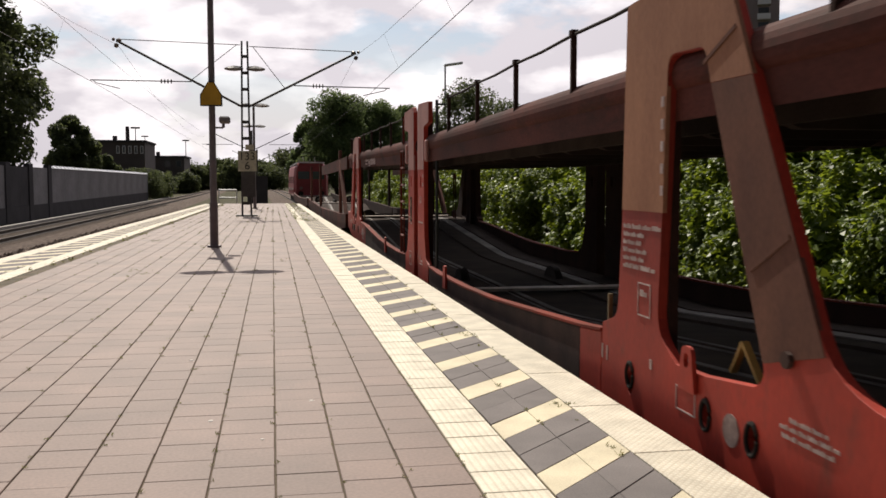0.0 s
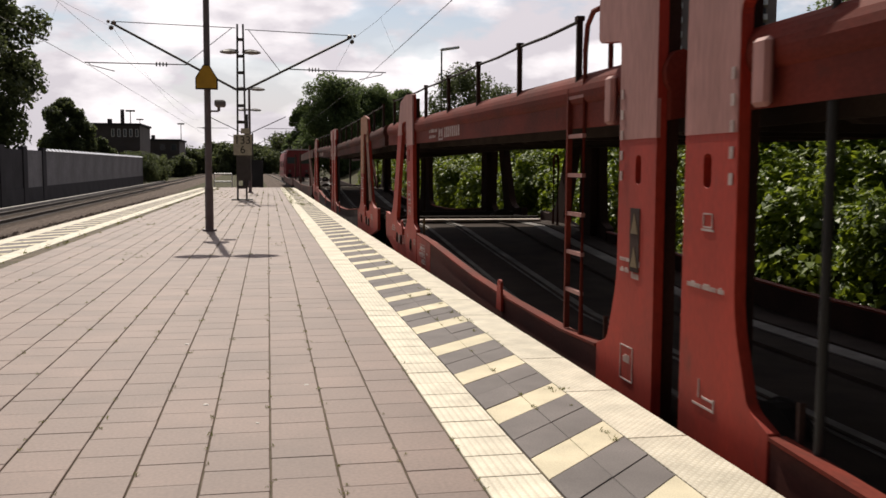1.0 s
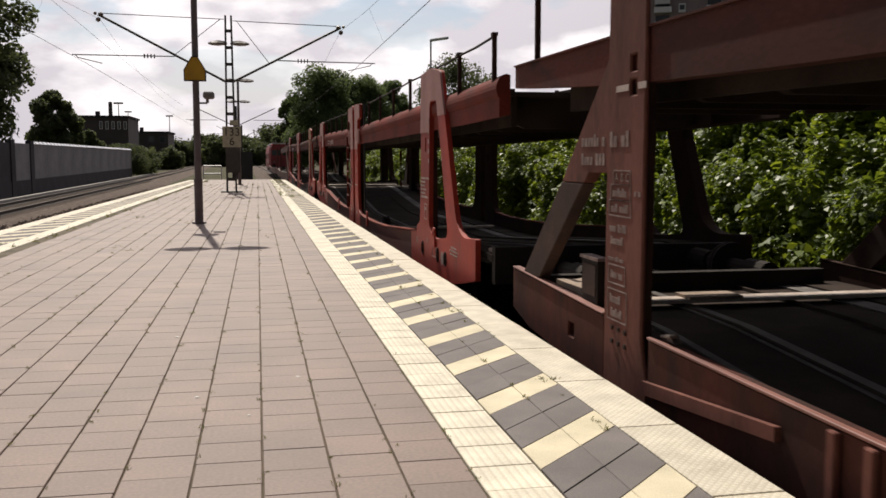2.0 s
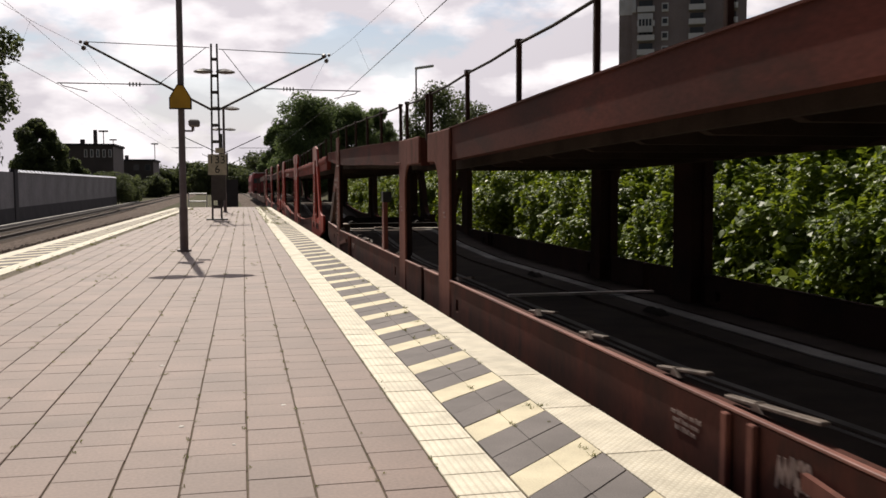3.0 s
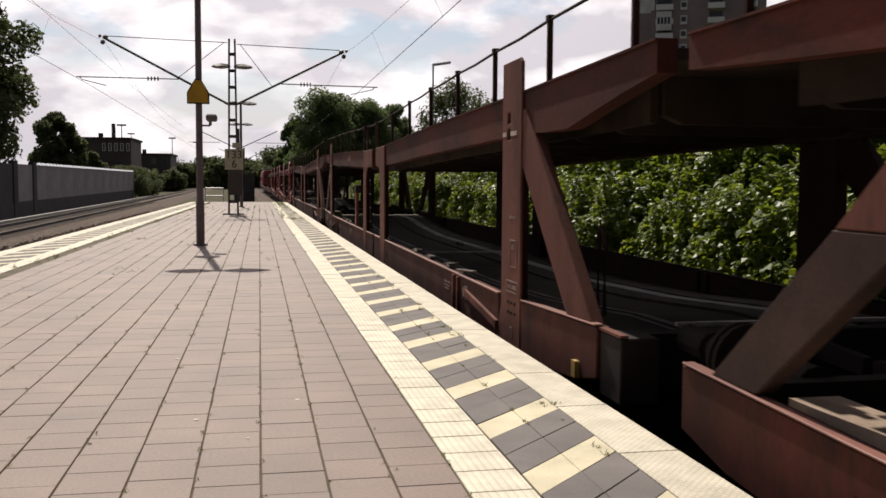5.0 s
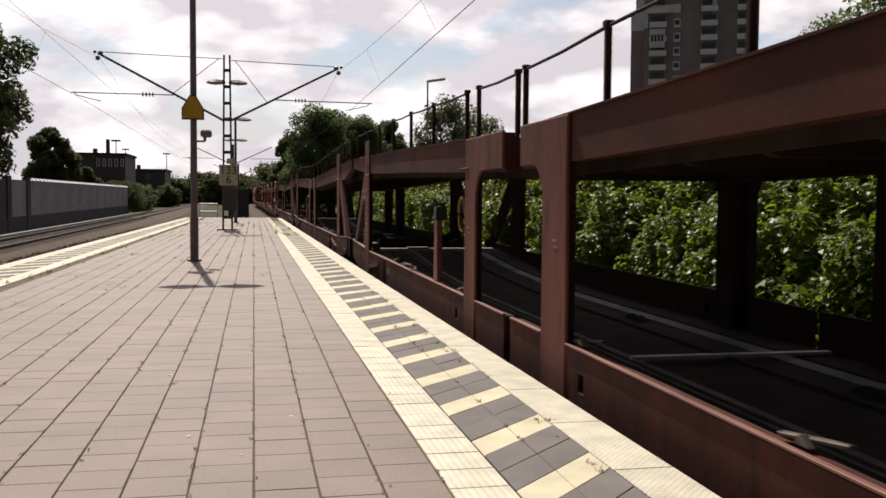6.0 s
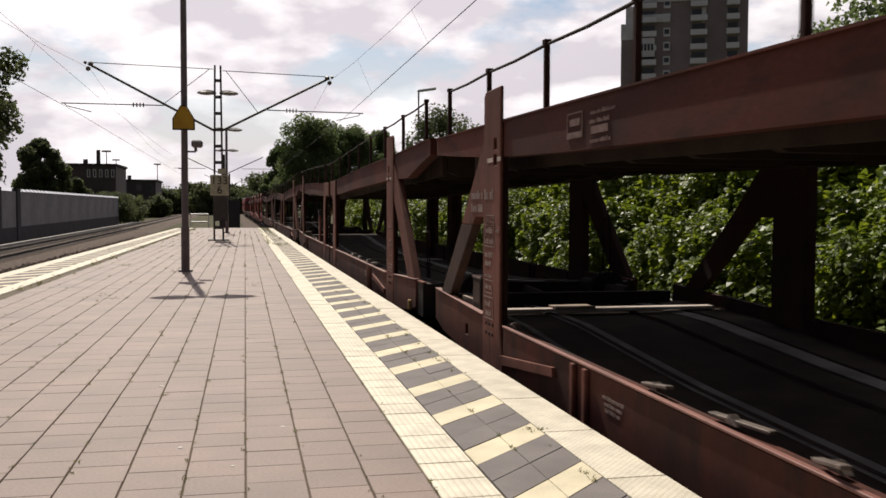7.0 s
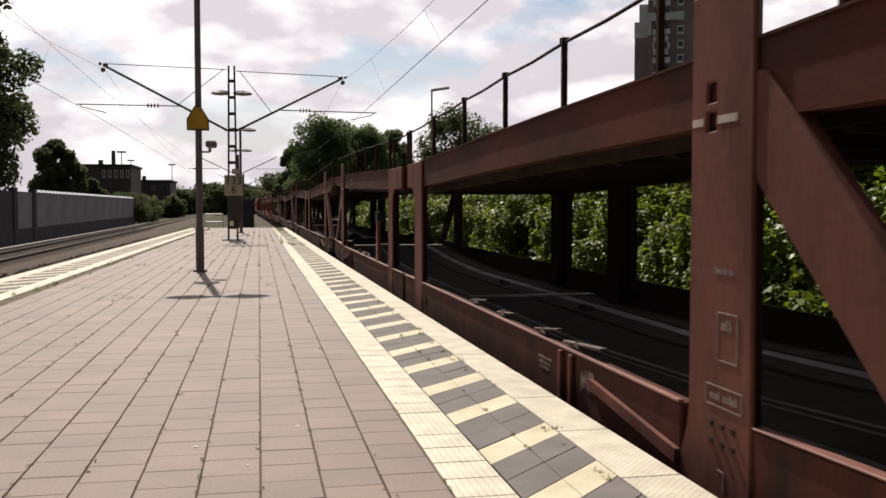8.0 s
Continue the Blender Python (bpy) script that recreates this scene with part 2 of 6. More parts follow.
POLE_PAINT = material("pole_grey_brown_paint", (0.19, 0.16, 0.168), 0.5, scale=5)
MAST_STEEL = material("mast_steel", (0.1, 0.092, 0.088), 0.6, 0.4, scale=6)
YELLOW = material("sign_yellow", (0.62, 0.36, 0.03), 0.5, scale=4)
BLACK = material("black_rubber", (0.02, 0.02, 0.02), 0.6, scale=6)
BRIGHT_STEEL = material("bright_sheet_steel", (0.85, 0.85, 0.86), 0.35, 0.9, scale=3)
CERAMIC = material("brown_ceramic", (0.2, 0.15, 0.125), 0.35, scale=6)
CREAM = material("sign_cream", (0.6, 0.56, 0.42), 0.6, scale=8)
LAMP_SHELL = material("lamp_housing", (0.22, 0.2, 0.2), 0.5, scale=6)
WALL_GREY = material("barrier_panel", (0.24, 0.235, 0.25), 0.9, spec=0.15, scale=0.5, fine=8, vary=0.05, spots=(0.18, 0.18, 0.195), spot_at=0.6)
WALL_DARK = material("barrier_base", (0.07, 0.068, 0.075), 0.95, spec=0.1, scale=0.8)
WALL_CAP = material("barrier_cap", (0.82, 0.82, 0.84), 0.5, scale=2)
BRICK_DARK = material("tower_brick", (0.33, 0.275, 0.28), 0.85, scale=0.25, fine=6, spots=(0.18, 0.145, 0.14))
RENDER_GREY = material("tower_render", (0.78, 0.78, 0.82), 0.8, scale=0.4)
WIN_GREY = material("far_window_frame", (0.16, 0.16, 0.17), 0.7, scale=1)
GLASS = material("window_glass", (0.05, 0.06, 0.075), 0.1, 0.0, scale=1, spec=0.8)
HOUSE = material("far_house_wall", (0.1, 0.085, 0.088), 0.85, scale=0.4)
BARK = material("bark", (0.09, 0.07, 0.05), 0.9, scale=4, fine=20, bump=0.8, depth=0.02)
BUSH_LEAF = leafy("bush_leaf", (0.18, 0.245, 0.018), (0.045, 0.08, 0.009), 0.45)
TREE_LEAF = leafy("tree_leaf", (0.13, 0.185, 0.065), (0.075, 0.11, 0.045), 0.7)
DARK_LEAF = leafy("dark_tree_leaf", (0.095, 0.12, 0.045), (0.045, 0.06, 0.028), 0.7)
WEED = leafy("weed_leaf", (0.2, 0.2, 0.07), (0.09, 0.11, 0.035))
LOCO_RED = material("loco_red", (0.34, 0.05, 0.055), 0.5, scale=1.5)
LOCO_ROOF = material("loco_roof", (0.3, 0.29, 0.28), 0.6, scale=2)


# ---- mesh tools ----
def box(bm, x0, x1, y0, y1, z0, z1):
    v = [bm.verts.new((x, y, z)) for z in (z0, z1) for x, y in ((x0, y0), (x1, y0), (x1, y1), (x0, y1))]
    for f in ((0, 3, 2, 1), (4, 5, 6, 7), (0, 1, 5, 4), (1, 2, 6, 5), (2, 3, 7, 6), (3, 0, 4, 7)):
        bm.faces.new([v[i] for i in f])


def beam(bm, a, b, w, h=None, up=(0, 0, 1)):
    """A bar of width w and height h from a to b."""
    a, b, h = Vector(a), Vector(b), h or w
    d = (b - a).normalized()
    side = d.cross(Vector(up))
    side = side.normalized() if side.length > 1e-4 else Vector((1, 0, 0))
    top = side.cross(d)
    v = [bm.verts.new(p + side * sx * w / 2 + top * sz * h / 2) for p in (a, b) for sx, sz in ((-1, -1), (1, -1), (1, 1), (-1, 1))]
    for f in ((3, 2, 1, 0), (4, 5, 6, 7), (0, 1, 5, 4), (1, 2, 6, 5), (2, 3, 7, 6), (3, 0, 4, 7)):
        bm.faces.new([v[i] for i in f])


def tube(bm, pts, r, sides=8, r_end=None):
    """A round bar along the points, tapering to r_end."""
    pts = [Vector(p) for p in pts]
    rings = []
    for i, p in enumerate(pts):
        d = (pts[min(i + 1, len(pts) - 1)] - pts[max(i - 1, 0)]).normalized()
        s = d.cross(Vector((0, 0, 1)))
        s = s.normalized() if s.length > 1e-3 else Vector((1, 0, 0))
        t = s.cross(d)
        rr = r if r_end is None else r + (r_end - r) * i / (len(pts) - 1)
        rings.append([bm.verts.new(p + (s * math.cos(a) + t * math.sin(a)) * rr) for a in (2 * math.pi * k / sides for k in range(sides))])
    for a, b in zip(rings, rings[1:]):
        for k in range(sides):
            bm.faces.new((a[k], a[(k + 1) % sides], b[(k + 1) % sides], b[k]))
    bm.faces.new(rings[0][::-1])
    bm.faces.new(rings[-1])


def rounded(pts, steps=4):
    """A polygon from (y, z, radius) corners."""
    out, n = [], len(pts)
    for i in range(n):
        p = Vector(pts[i][:2])
        r = pts[i][2] if len(pts[i]) > 2 else 0
        if not r:
            out.append(p)
            continue
        a, b = Vector(pts[i - 1][:2]), Vector(pts[(i + 1) % n][:2])
        s, e = p + (a - p).normalized() * r, p + (b - p).normalized() * r
        for k in range(steps + 1):
            t = k / steps
            out.append(s * (1 - t) ** 2 + p * 2 * t * (1 - t) + e * t * t)
    return out


def plate(bm, x0, x1, outer, holes=()):
    """A plate in the y-z plane from x0 to x1, with holes right through."""
    edges = []
    for loop in (outer, *holes):
        v = [bm.verts.new((x0, p[0], p[1])) for p in loop]
        edges += [bm.edges.new((v[i], v[(i + 1) % len(v)])) for i in range(len(v))]
    faces = [g for g in bmesh.ops.triangle_fill(bm, use_beauty=True, edges=edges)["geom"] if isinstance(g, bmesh.types.BMFace)]
    ext = bmesh.ops.extrude_face_region(bm, geom=faces)["geom"]
    bmesh.ops.translate(bm, verts=[g for g in ext if isinstance(g, bmesh.types.BMVert)], vec=(x1 - x0, 0, 0))


def mesh_of(name, bm, mat):
    bmesh.ops.recalc_face_normals(bm, faces=bm.faces)
    me = bpy.data.meshes.new(name)
    bm.to_mesh(me)
    bm.free()
    me.materials.append(mat)
    return me


def part(name, bm, mat, parent, label="", bevel=0.0):
    """One mesh object under a thing or a part."""
    if bevel:
        bmesh.ops.remove_doubles(bm, verts=bm.verts, dist=1e-5)
        hard = [e for e in bm.edges if len(e.link_faces) == 2 and e.calc_face_angle(0) > 0.6]
        bmesh.ops.bevel(bm, geom=hard, offset=bevel, segments=1, affect="EDGES", clamp_overlap=True)
    ob = new(name, mesh_of(name, bm, mat))
    ob.parent = parent
    return tagged(ob, label) if label else ob


def thing(name, label, category, group="", kind="", m=None):
    ob = new(name)
    if m:
        ob.matrix_basis = m
    return tagged(ob, label, category, group, kind)


def quads(name, verts, faces, mat):
    me = bpy.data.meshes.new(name)
    me.from_pydata(verts, [], faces)
    me.materials.append(mat)
    return me


def text_mesh(letters, size, mat):
    cu = bpy.data.curves.new("lettering", "FONT")
    cu.body, cu.size, cu.extrude, cu.align_x, cu.align_y = letters, size, 0.003, "CENTER", "CENTER"
    ob = bpy.data.objects.new("lettering", cu)
    scene.collection.objects.link(ob)
    bpy.context.view_layer.update()
    me = bpy.data.meshes.new_from_object(ob.evaluated_get(bpy.context.evaluated_depsgraph_get()))
    bpy.data.objects.remove(ob)
    me.materials.clear()
    me.materials.append(mat)
    return me


# ---- the lie of the land ----
RAIL_Z = -0.76
EDGE_X, TRACK_X = 2.11, 3.78
Y_END = 58.0


def track_shift(y):
    return -0.003 * y - y * y / 20000 if y > 0 else -0.003 * y


def right_x(x, y):
    """Places across the platform, which narrows a little with distance."""
    return x * (1 - (0.0045 if x > 1.0 else 0.0039) * max(y, 0))


def left_edge(y):
    return -5.05 * (1 - 0.0039 * max(y, 0))


# ---- ground and tracks ----
bm = bmesh.new()
box(bm, -900, 900, -60, 2500, -1.6, -1.15)
ob = tagged(new("ground", mesh_of("ground", bm, SOIL)), "dark weedy soil reaching the horizon", "ground", kind="structure")


def ballast_bed(name, x, label):
    bm = bmesh.new()
    rows = []
    for i in range(70):
        y = -20 + i * 6
        c = x + track_shift(y)
        rows.append([bm.verts.new((c + dx, y, z)) for dx, z in ((-3.0, -1.16), (-1.9, RAIL_Z - 0.18), (1.9, RAIL_Z - 0.18), (3.0, -1.16))])
    for a, b in zip(rows, rows[1:]):
        for k in range(3):
            bm.faces.new((a[k], a[k + 1], b[k + 1], b[k]))
    return tagged(new(name, mesh_of(name, bm, BALLAST)), label, "ballast", kind="structure")


def rail_pair(x, far):
    prof = ((-0.07, -0.17), (0.07, -0.17), (0.07, -0.155), (0.01, -0.13), (0.01, -0.045), (0.036, -0.035), (0.036, -0.004), (0.028, 0.0),
            (-0.028, 0.0), (-0.036, -0.004), (-0.036, -0.035), (-0.01, -0.045), (-0.01, -0.13), (-0.07, -0.155))
    for side in (-0.7535, 0.7535):
        bm = bmesh.new()
        rows = []
        for i in range(int(far / 8)):
            y = -15 + i * 8
            c = x + track_shift(y) + side
            rows.append([bm.verts.new((c + px, y, RAIL_Z + pz)) for px, pz in prof])
        n = len(prof)
        for a, b in zip(rows, rows[1:]):
            for k in range(n):
                bm.faces.new((a[k], a[(k + 1) % n], b[(k + 1) % n], b[k]))
        tagged(new("rail", mesh_of("rail", bm, RAIL)), "rusty brown steel rail on ballast", "rail", "rails", kind="structure")


def sleepers(x, y0, y1):
    bm = bmesh.new()
    box(bm, -1.3, 1.3, -0.13, 0.13, RAIL_Z - 0.36, RAIL_Z - 0.172)
    me = mesh_of("sleeper", bm, SLEEPER)
    y = y0
    while y < y1:
        ob = new("sleeper", me)
        ob.location = (x + track_shift(y), y, 0)
        tagged(ob, "dark brown railway sleeper in the ballast", "sleeper", "sleepers", kind="structure")
        y += 0.63


LEFT_TRACK = -10.4
ballast_bed("ballast_train_track", TRACK_X, "brown ballast bed under the train")
ballast_bed("ballast_left_track", LEFT_TRACK, "brown ballast bed of the empty track")
rail_pair(TRACK_X, 420)
rail_pair(LEFT_TRACK, 420)
sleepers(LEFT_TRACK, 24, 95)
sleepers(TRACK_X, -3, 60)
# strip of rough ballast between the platform and the empty track
bm = bmesh.new()
nx, ny = 26, 160
grid = [[bm.verts.new((-8.6 + 4.4 * i / nx, 8 + 72 * j / ny, -1.0 + 0.34 * noise.noise((i * 0.5, j * 0.35, 3)) * math.sin(math.pi * i / nx)
                       + 0.08 * noise.noise((i * 2.1, j * 1.7, 9)))) for i in range(nx + 1)] for j in range(ny + 1)]
for j in range(ny):
    for i in range(nx):
        bm.faces.new((grid[j][i], grid[j][i + 1], grid[j + 1][i + 1], grid[j + 1][i]))
tagged(new("ballast_shoulder", mesh_of("ballast_shoulder", bm, BALLAST)), "rough brown ballast with weeds beside the platform", "ballast", kind="stuff")

# ---- platform body ----
bm = bmesh.new()
rows = []
for i in range(14):
    y = -6 + (Y_END + 6) * i / 13
    xl, xr = left_edge(y) + 0.02, right_x(EDGE_X, y) - 0.02
    rows.append([bm.verts.new(p) for p in ((xl, y, -1.2), (xr, y, -1.2), (xr, y, -0.009), (xl, y, -0.009))])
for a, b in zip(rows, rows[1:]):
    for k in range(4):
        bm.faces.new((a[k], a[(k + 1) % 4], b[(k + 1) % 4], b[k]))
bm.faces.new(rows[0])
bm.faces.new(rows[-1][::-1])
platform = tagged(new("platform", mesh_of("platform", bm, JOINT)), "long island platform paved with grey-brown concrete slabs", "platform", kind="structure")


# ---- train ----
WIDE = 0.2                           # the bodies reach a little further over the far rail


def side_x(sign, thick=0.14):
    return (-1.5, -1.5 + thick) if sign < 0 else (1.5 + WIDE - thick, 1.5 + WIDE)


def y_of(d, front, length):
    return -d if front else -(length - d)


def rail_posts(root, ys, z_of, mat, sides=(-1, 1), tall=0.62):
    """A stake and rope rail along the upper deck."""
    for sx in sides:
        for y in ys:
            bm = bmesh.new()
            z = z_of(y)
            beam(bm, (sx * 1.44, y, z - 0.05), (sx * 1.44, y, z + tall), 0.036, 0.042, up=(1, 0, 0))
            box(bm, sx * 1.44 - 0.028, sx * 1.44 + 0.028, y - 0.035, y + 0.035, z + tall, z + tall + 0.035)
            part("railing_post", bm, mat, root)
        runs = [[ys[0]]]
        for a, b in zip(ys, ys[1:]):
            if 0.6 < abs(a - b) < 3.5:
                runs[-1].append(b)
            else:
                runs.append([b])
        for run in runs:
            if len(run) > 1:
                pts = []
                for a, b in zip(run, run[1:]):
                    pts += [(sx * 1.44, a, z_of(a) + tall), (sx * 1.44, (a + b) / 2, (z_of(a) + z_of(b)) / 2 + tall - 0.012)]
                bm = bmesh.new()
                tube(bm, pts + [(sx * 1.44, run[-1], z_of(run[-1]) + tall)], 0.013, 6)
                part("guard_rope", bm, UNDER, root)


def wheelset(root, y):
    bm = bmesh.new()
    zc = RAIL_Z + 0.36
    tube(bm, [(-0.95, y, zc), (0.95, y, zc)], 0.07, 10)
    for s in (-1, 1):
        tube(bm, [(s * 0.70, y, zc), (s * 0.72, y, zc)], 0.385, 24)
        tube(bm, [(s * 0.72, y, zc), (s * 0.82, y, zc)], 0.36, 24)
        box(bm, s * 0.95 - 0.1, s * 0.95 + 0.1, y - 0.16, y + 0.16, zc - 0.14, zc + 0.2)
    part("wheelset", bm, UNDER, root)


def coupling_gear(root, front, length):
    """Buffers and draw hook at one end."""
    for sx in (-0.875, 0.875):
        bm = bmesh.new()
        y1, y2 = y_of(0.75, front, length), y_of(0.02, front, length)
        tube(bm, [(sx, y1, 0.28), (sx, (y1 + y2) / 2, 0.28)], 0.11, 12)
        tube(bm, [(sx, (y1 + y2) / 2, 0.28), (sx, y2 + (0.03 if front else -0.03) * -1, 0.28)], 0.08, 12)
        e = y2 - (0.04 if front else -0.04)
        tube(bm, [(sx, e, 0.28), (sx, y2, 0.28)], 0.23, 18)
        part("buffer", bm, UNDER, root)
    bm = bmesh.new()
    beam(bm, (0, y_of(0.8, front, length), 0.24), (0, y_of(0.05, front, length), 0.2), 0.07, 0.12)
    tube(bm, [(0.06, y_of(0.3, front, length), 0.2), (0.08, y_of(0.2, front, length), -0.2), (0.02, y_of(0.1, front, length), -0.3)], 0.02, 6)
    part("draw_hook", bm, UNDER, root)


def strip(bm, prof, ys, z_of):
    """One bar of the given section that follows a height along the wagon."""
    rows = [[bm.verts.new((x, y, z_of(y) + z)) for x, z in prof] for y in ys]
    n = len(prof)
    for a, b in zip(rows, rows[1:]):
        for k in range(n):
            bm.faces.new((a[k], a[(k + 1) % n], b[(k + 1) % n], b[k]))
    bm.faces.new(rows[0])
    bm.faces.new(rows[-1])


def plate_y(bm, shape, y0, y1):
    a = [bm.verts.new((x, y0, z)) for x, z in shape]
    b = [bm.verts.new((x, y1, z)) for x, z in shape]
    bm.faces.new(a)
    bm.faces.new(b[::-1])
    for k in range(len(shape)):
        bm.faces.new((a[k], b[k], b[(k + 1) % len(shape)], a[(k + 1) % len(shape)]))


def cross_ribs(root, y0, y1, z_of, step=1.0):
    bm = bmesh.new()
    y = y0
    while y > y1:
        z = z_of(y)
        plate_y(bm, [(-1.05, z - 0.042), (-1.05, z - 0.3), (-0.9, z - 0.36), (0.9, z - 0.36), (1.05, z - 0.3), (1.05, z - 0.042)], y - 0.05, y + 0.05)
        y -= step
    part("deck_ribs", bm, DECK, root)
    ys = [y0 + (y1 - y0) * k / 16 for k in range(17)]
    for x in (-1.1, 1.1):
        bm = bmesh.new()
        strip(bm, [(x - 0.03, 0), (x + 0.03, 0), (x + 0.03, 0.31), (x - 0.03, 0.31)], ys, lambda y: z_of(y) - 0.352)
        part("deck_girder", bm, DECK, root)


def deck_sheet(root, name, ys, z_of, mat, half=1.34, thick=0.04):
    """A deck with two raised wheel tracks that follows a height along the wagon."""
    bm = bmesh.new()
    prof = [(-half, 0), (-half, 0.03), (-1.12, 0.03), (-1.12, 0), (-0.5, 0), (-0.5, 0.03), (-0.47, 0.03), (-0.47, 0), (0.47, 0), (0.47, 0.03),
            (0.5, 0.03), (0.5, 0), (1.12, 0), (1.12, 0.03), (half + WIDE, 0.03), (half + WIDE, 0), (half + WIDE, -thick), (-half, -thick)]
    rows = [[bm.verts.new((x, y, z_of(y) + z)) for x, z in prof] for y in ys]
    n = len(prof)
    for a, b in zip(rows, rows[1:]):
        for k in range(n):
            bm.faces.new((a[k], a[(k + 1) % n], b[(k + 1) % n], b[k]))
    for r in (rows[0], rows[-1]):
        bm.faces.new(r)
    deck = part(name, bm, mat, root)
    if "lower" in name:
        for x, w in ((-1.02, 0.03), (-0.44, 0.08), (1.0, 0.1)):
            bm = bmesh.new()
            strip(bm, [(x - w, 0), (x + w, 0), (x + w, 0.012), (x - w, 0.012)], ys, lambda y: z_of(y) + 0.004)
            part("worn_track", bm, TRACK_WEAR, deck)
    return deck


def bars(root, x, cells, mat=MARK, name="marking"):
    """Painted lettering too small to read: thin bars (y, z, width, height) on one side plate."""
    bm = bmesh.new()
    for y, z, w, h in cells:
        box(bm, x - 0.004, x, y - w / 2, y + w / 2, z - h / 2, z + h / 2)
    return tagged(part(name, bm, mat, root), kind="stuff")


def outline(y, z, w, h, t=0.008):
    return [(y, z + h / 2, w, t), (y, z - h / 2, w, t), (y - w / 2, z, t, h), (y + w / 2, z, t, h)]


def words(y, z, width, h, seed):
    """Cells of one line of lettering too small to read: narrow bars in word-like runs."""
    rng = random.Random(seed)
    cells, at, run = [], -width / 2, rng.randint(3, 7)
    while at < width / 2 - h * 0.4:
        w = h * rng.uniform(0.4, 0.62)
        tall = h * rng.choice((0.72, 0.72, 1.0))
        cells.append((y - at - w / 2, z - (h - tall) / 2, w, tall))
        at += w + h * 0.2
        run -= 1
        if run == 0:
            at, run = at + h * 0.55, rng.randint(3, 7)
    return cells


def scrawl(root, x, y, z, w, h, seed):
    """A spray-paint tag: zigzag strokes that end in round loops."""
    rng = random.Random(seed)
    bm = bmesh.new()
    n = 8
    zig = [Vector((x, y + w / 2 - 0.6 * w * k / n + rng.uniform(-0.015, 0.015), z + (h / 2 if k % 2 else -h / 2) * rng.uniform(0.45, 1))) for k in range(n + 1)]
    strokes = [zig]
    for c in (0.2, 0.4):
        r = w * rng.uniform(0.08, 0.1)
        strokes.append([Vector((x, y - w * c + r * math.cos(a), z + h * 0.34 * math.sin(a) + 0.12 * r * a)) for a in (0.4 + 0.62 * k for k in range(10))])
    for pts in strokes:
        for a, b in zip(pts, pts[1:]):
            beam(bm, a, b, 0.02, 0.005, up=(1, 0, 0))
    return tagged(part("paint_tag", bm, MARK, root, "pale sprayed scrawl"), kind="stuff")


def lerp_z(table):
    ks = [k for k, _ in table]
    vs = [v for _, v in table]

    def f(y):
        return float(np.interp(-y, ks, vs))
    return f


LEN_A = 26.3


def red_bars(root, x, cells, mat=None, name="marking"):
    return bars(root, x, cells, mat or LETTER, name)


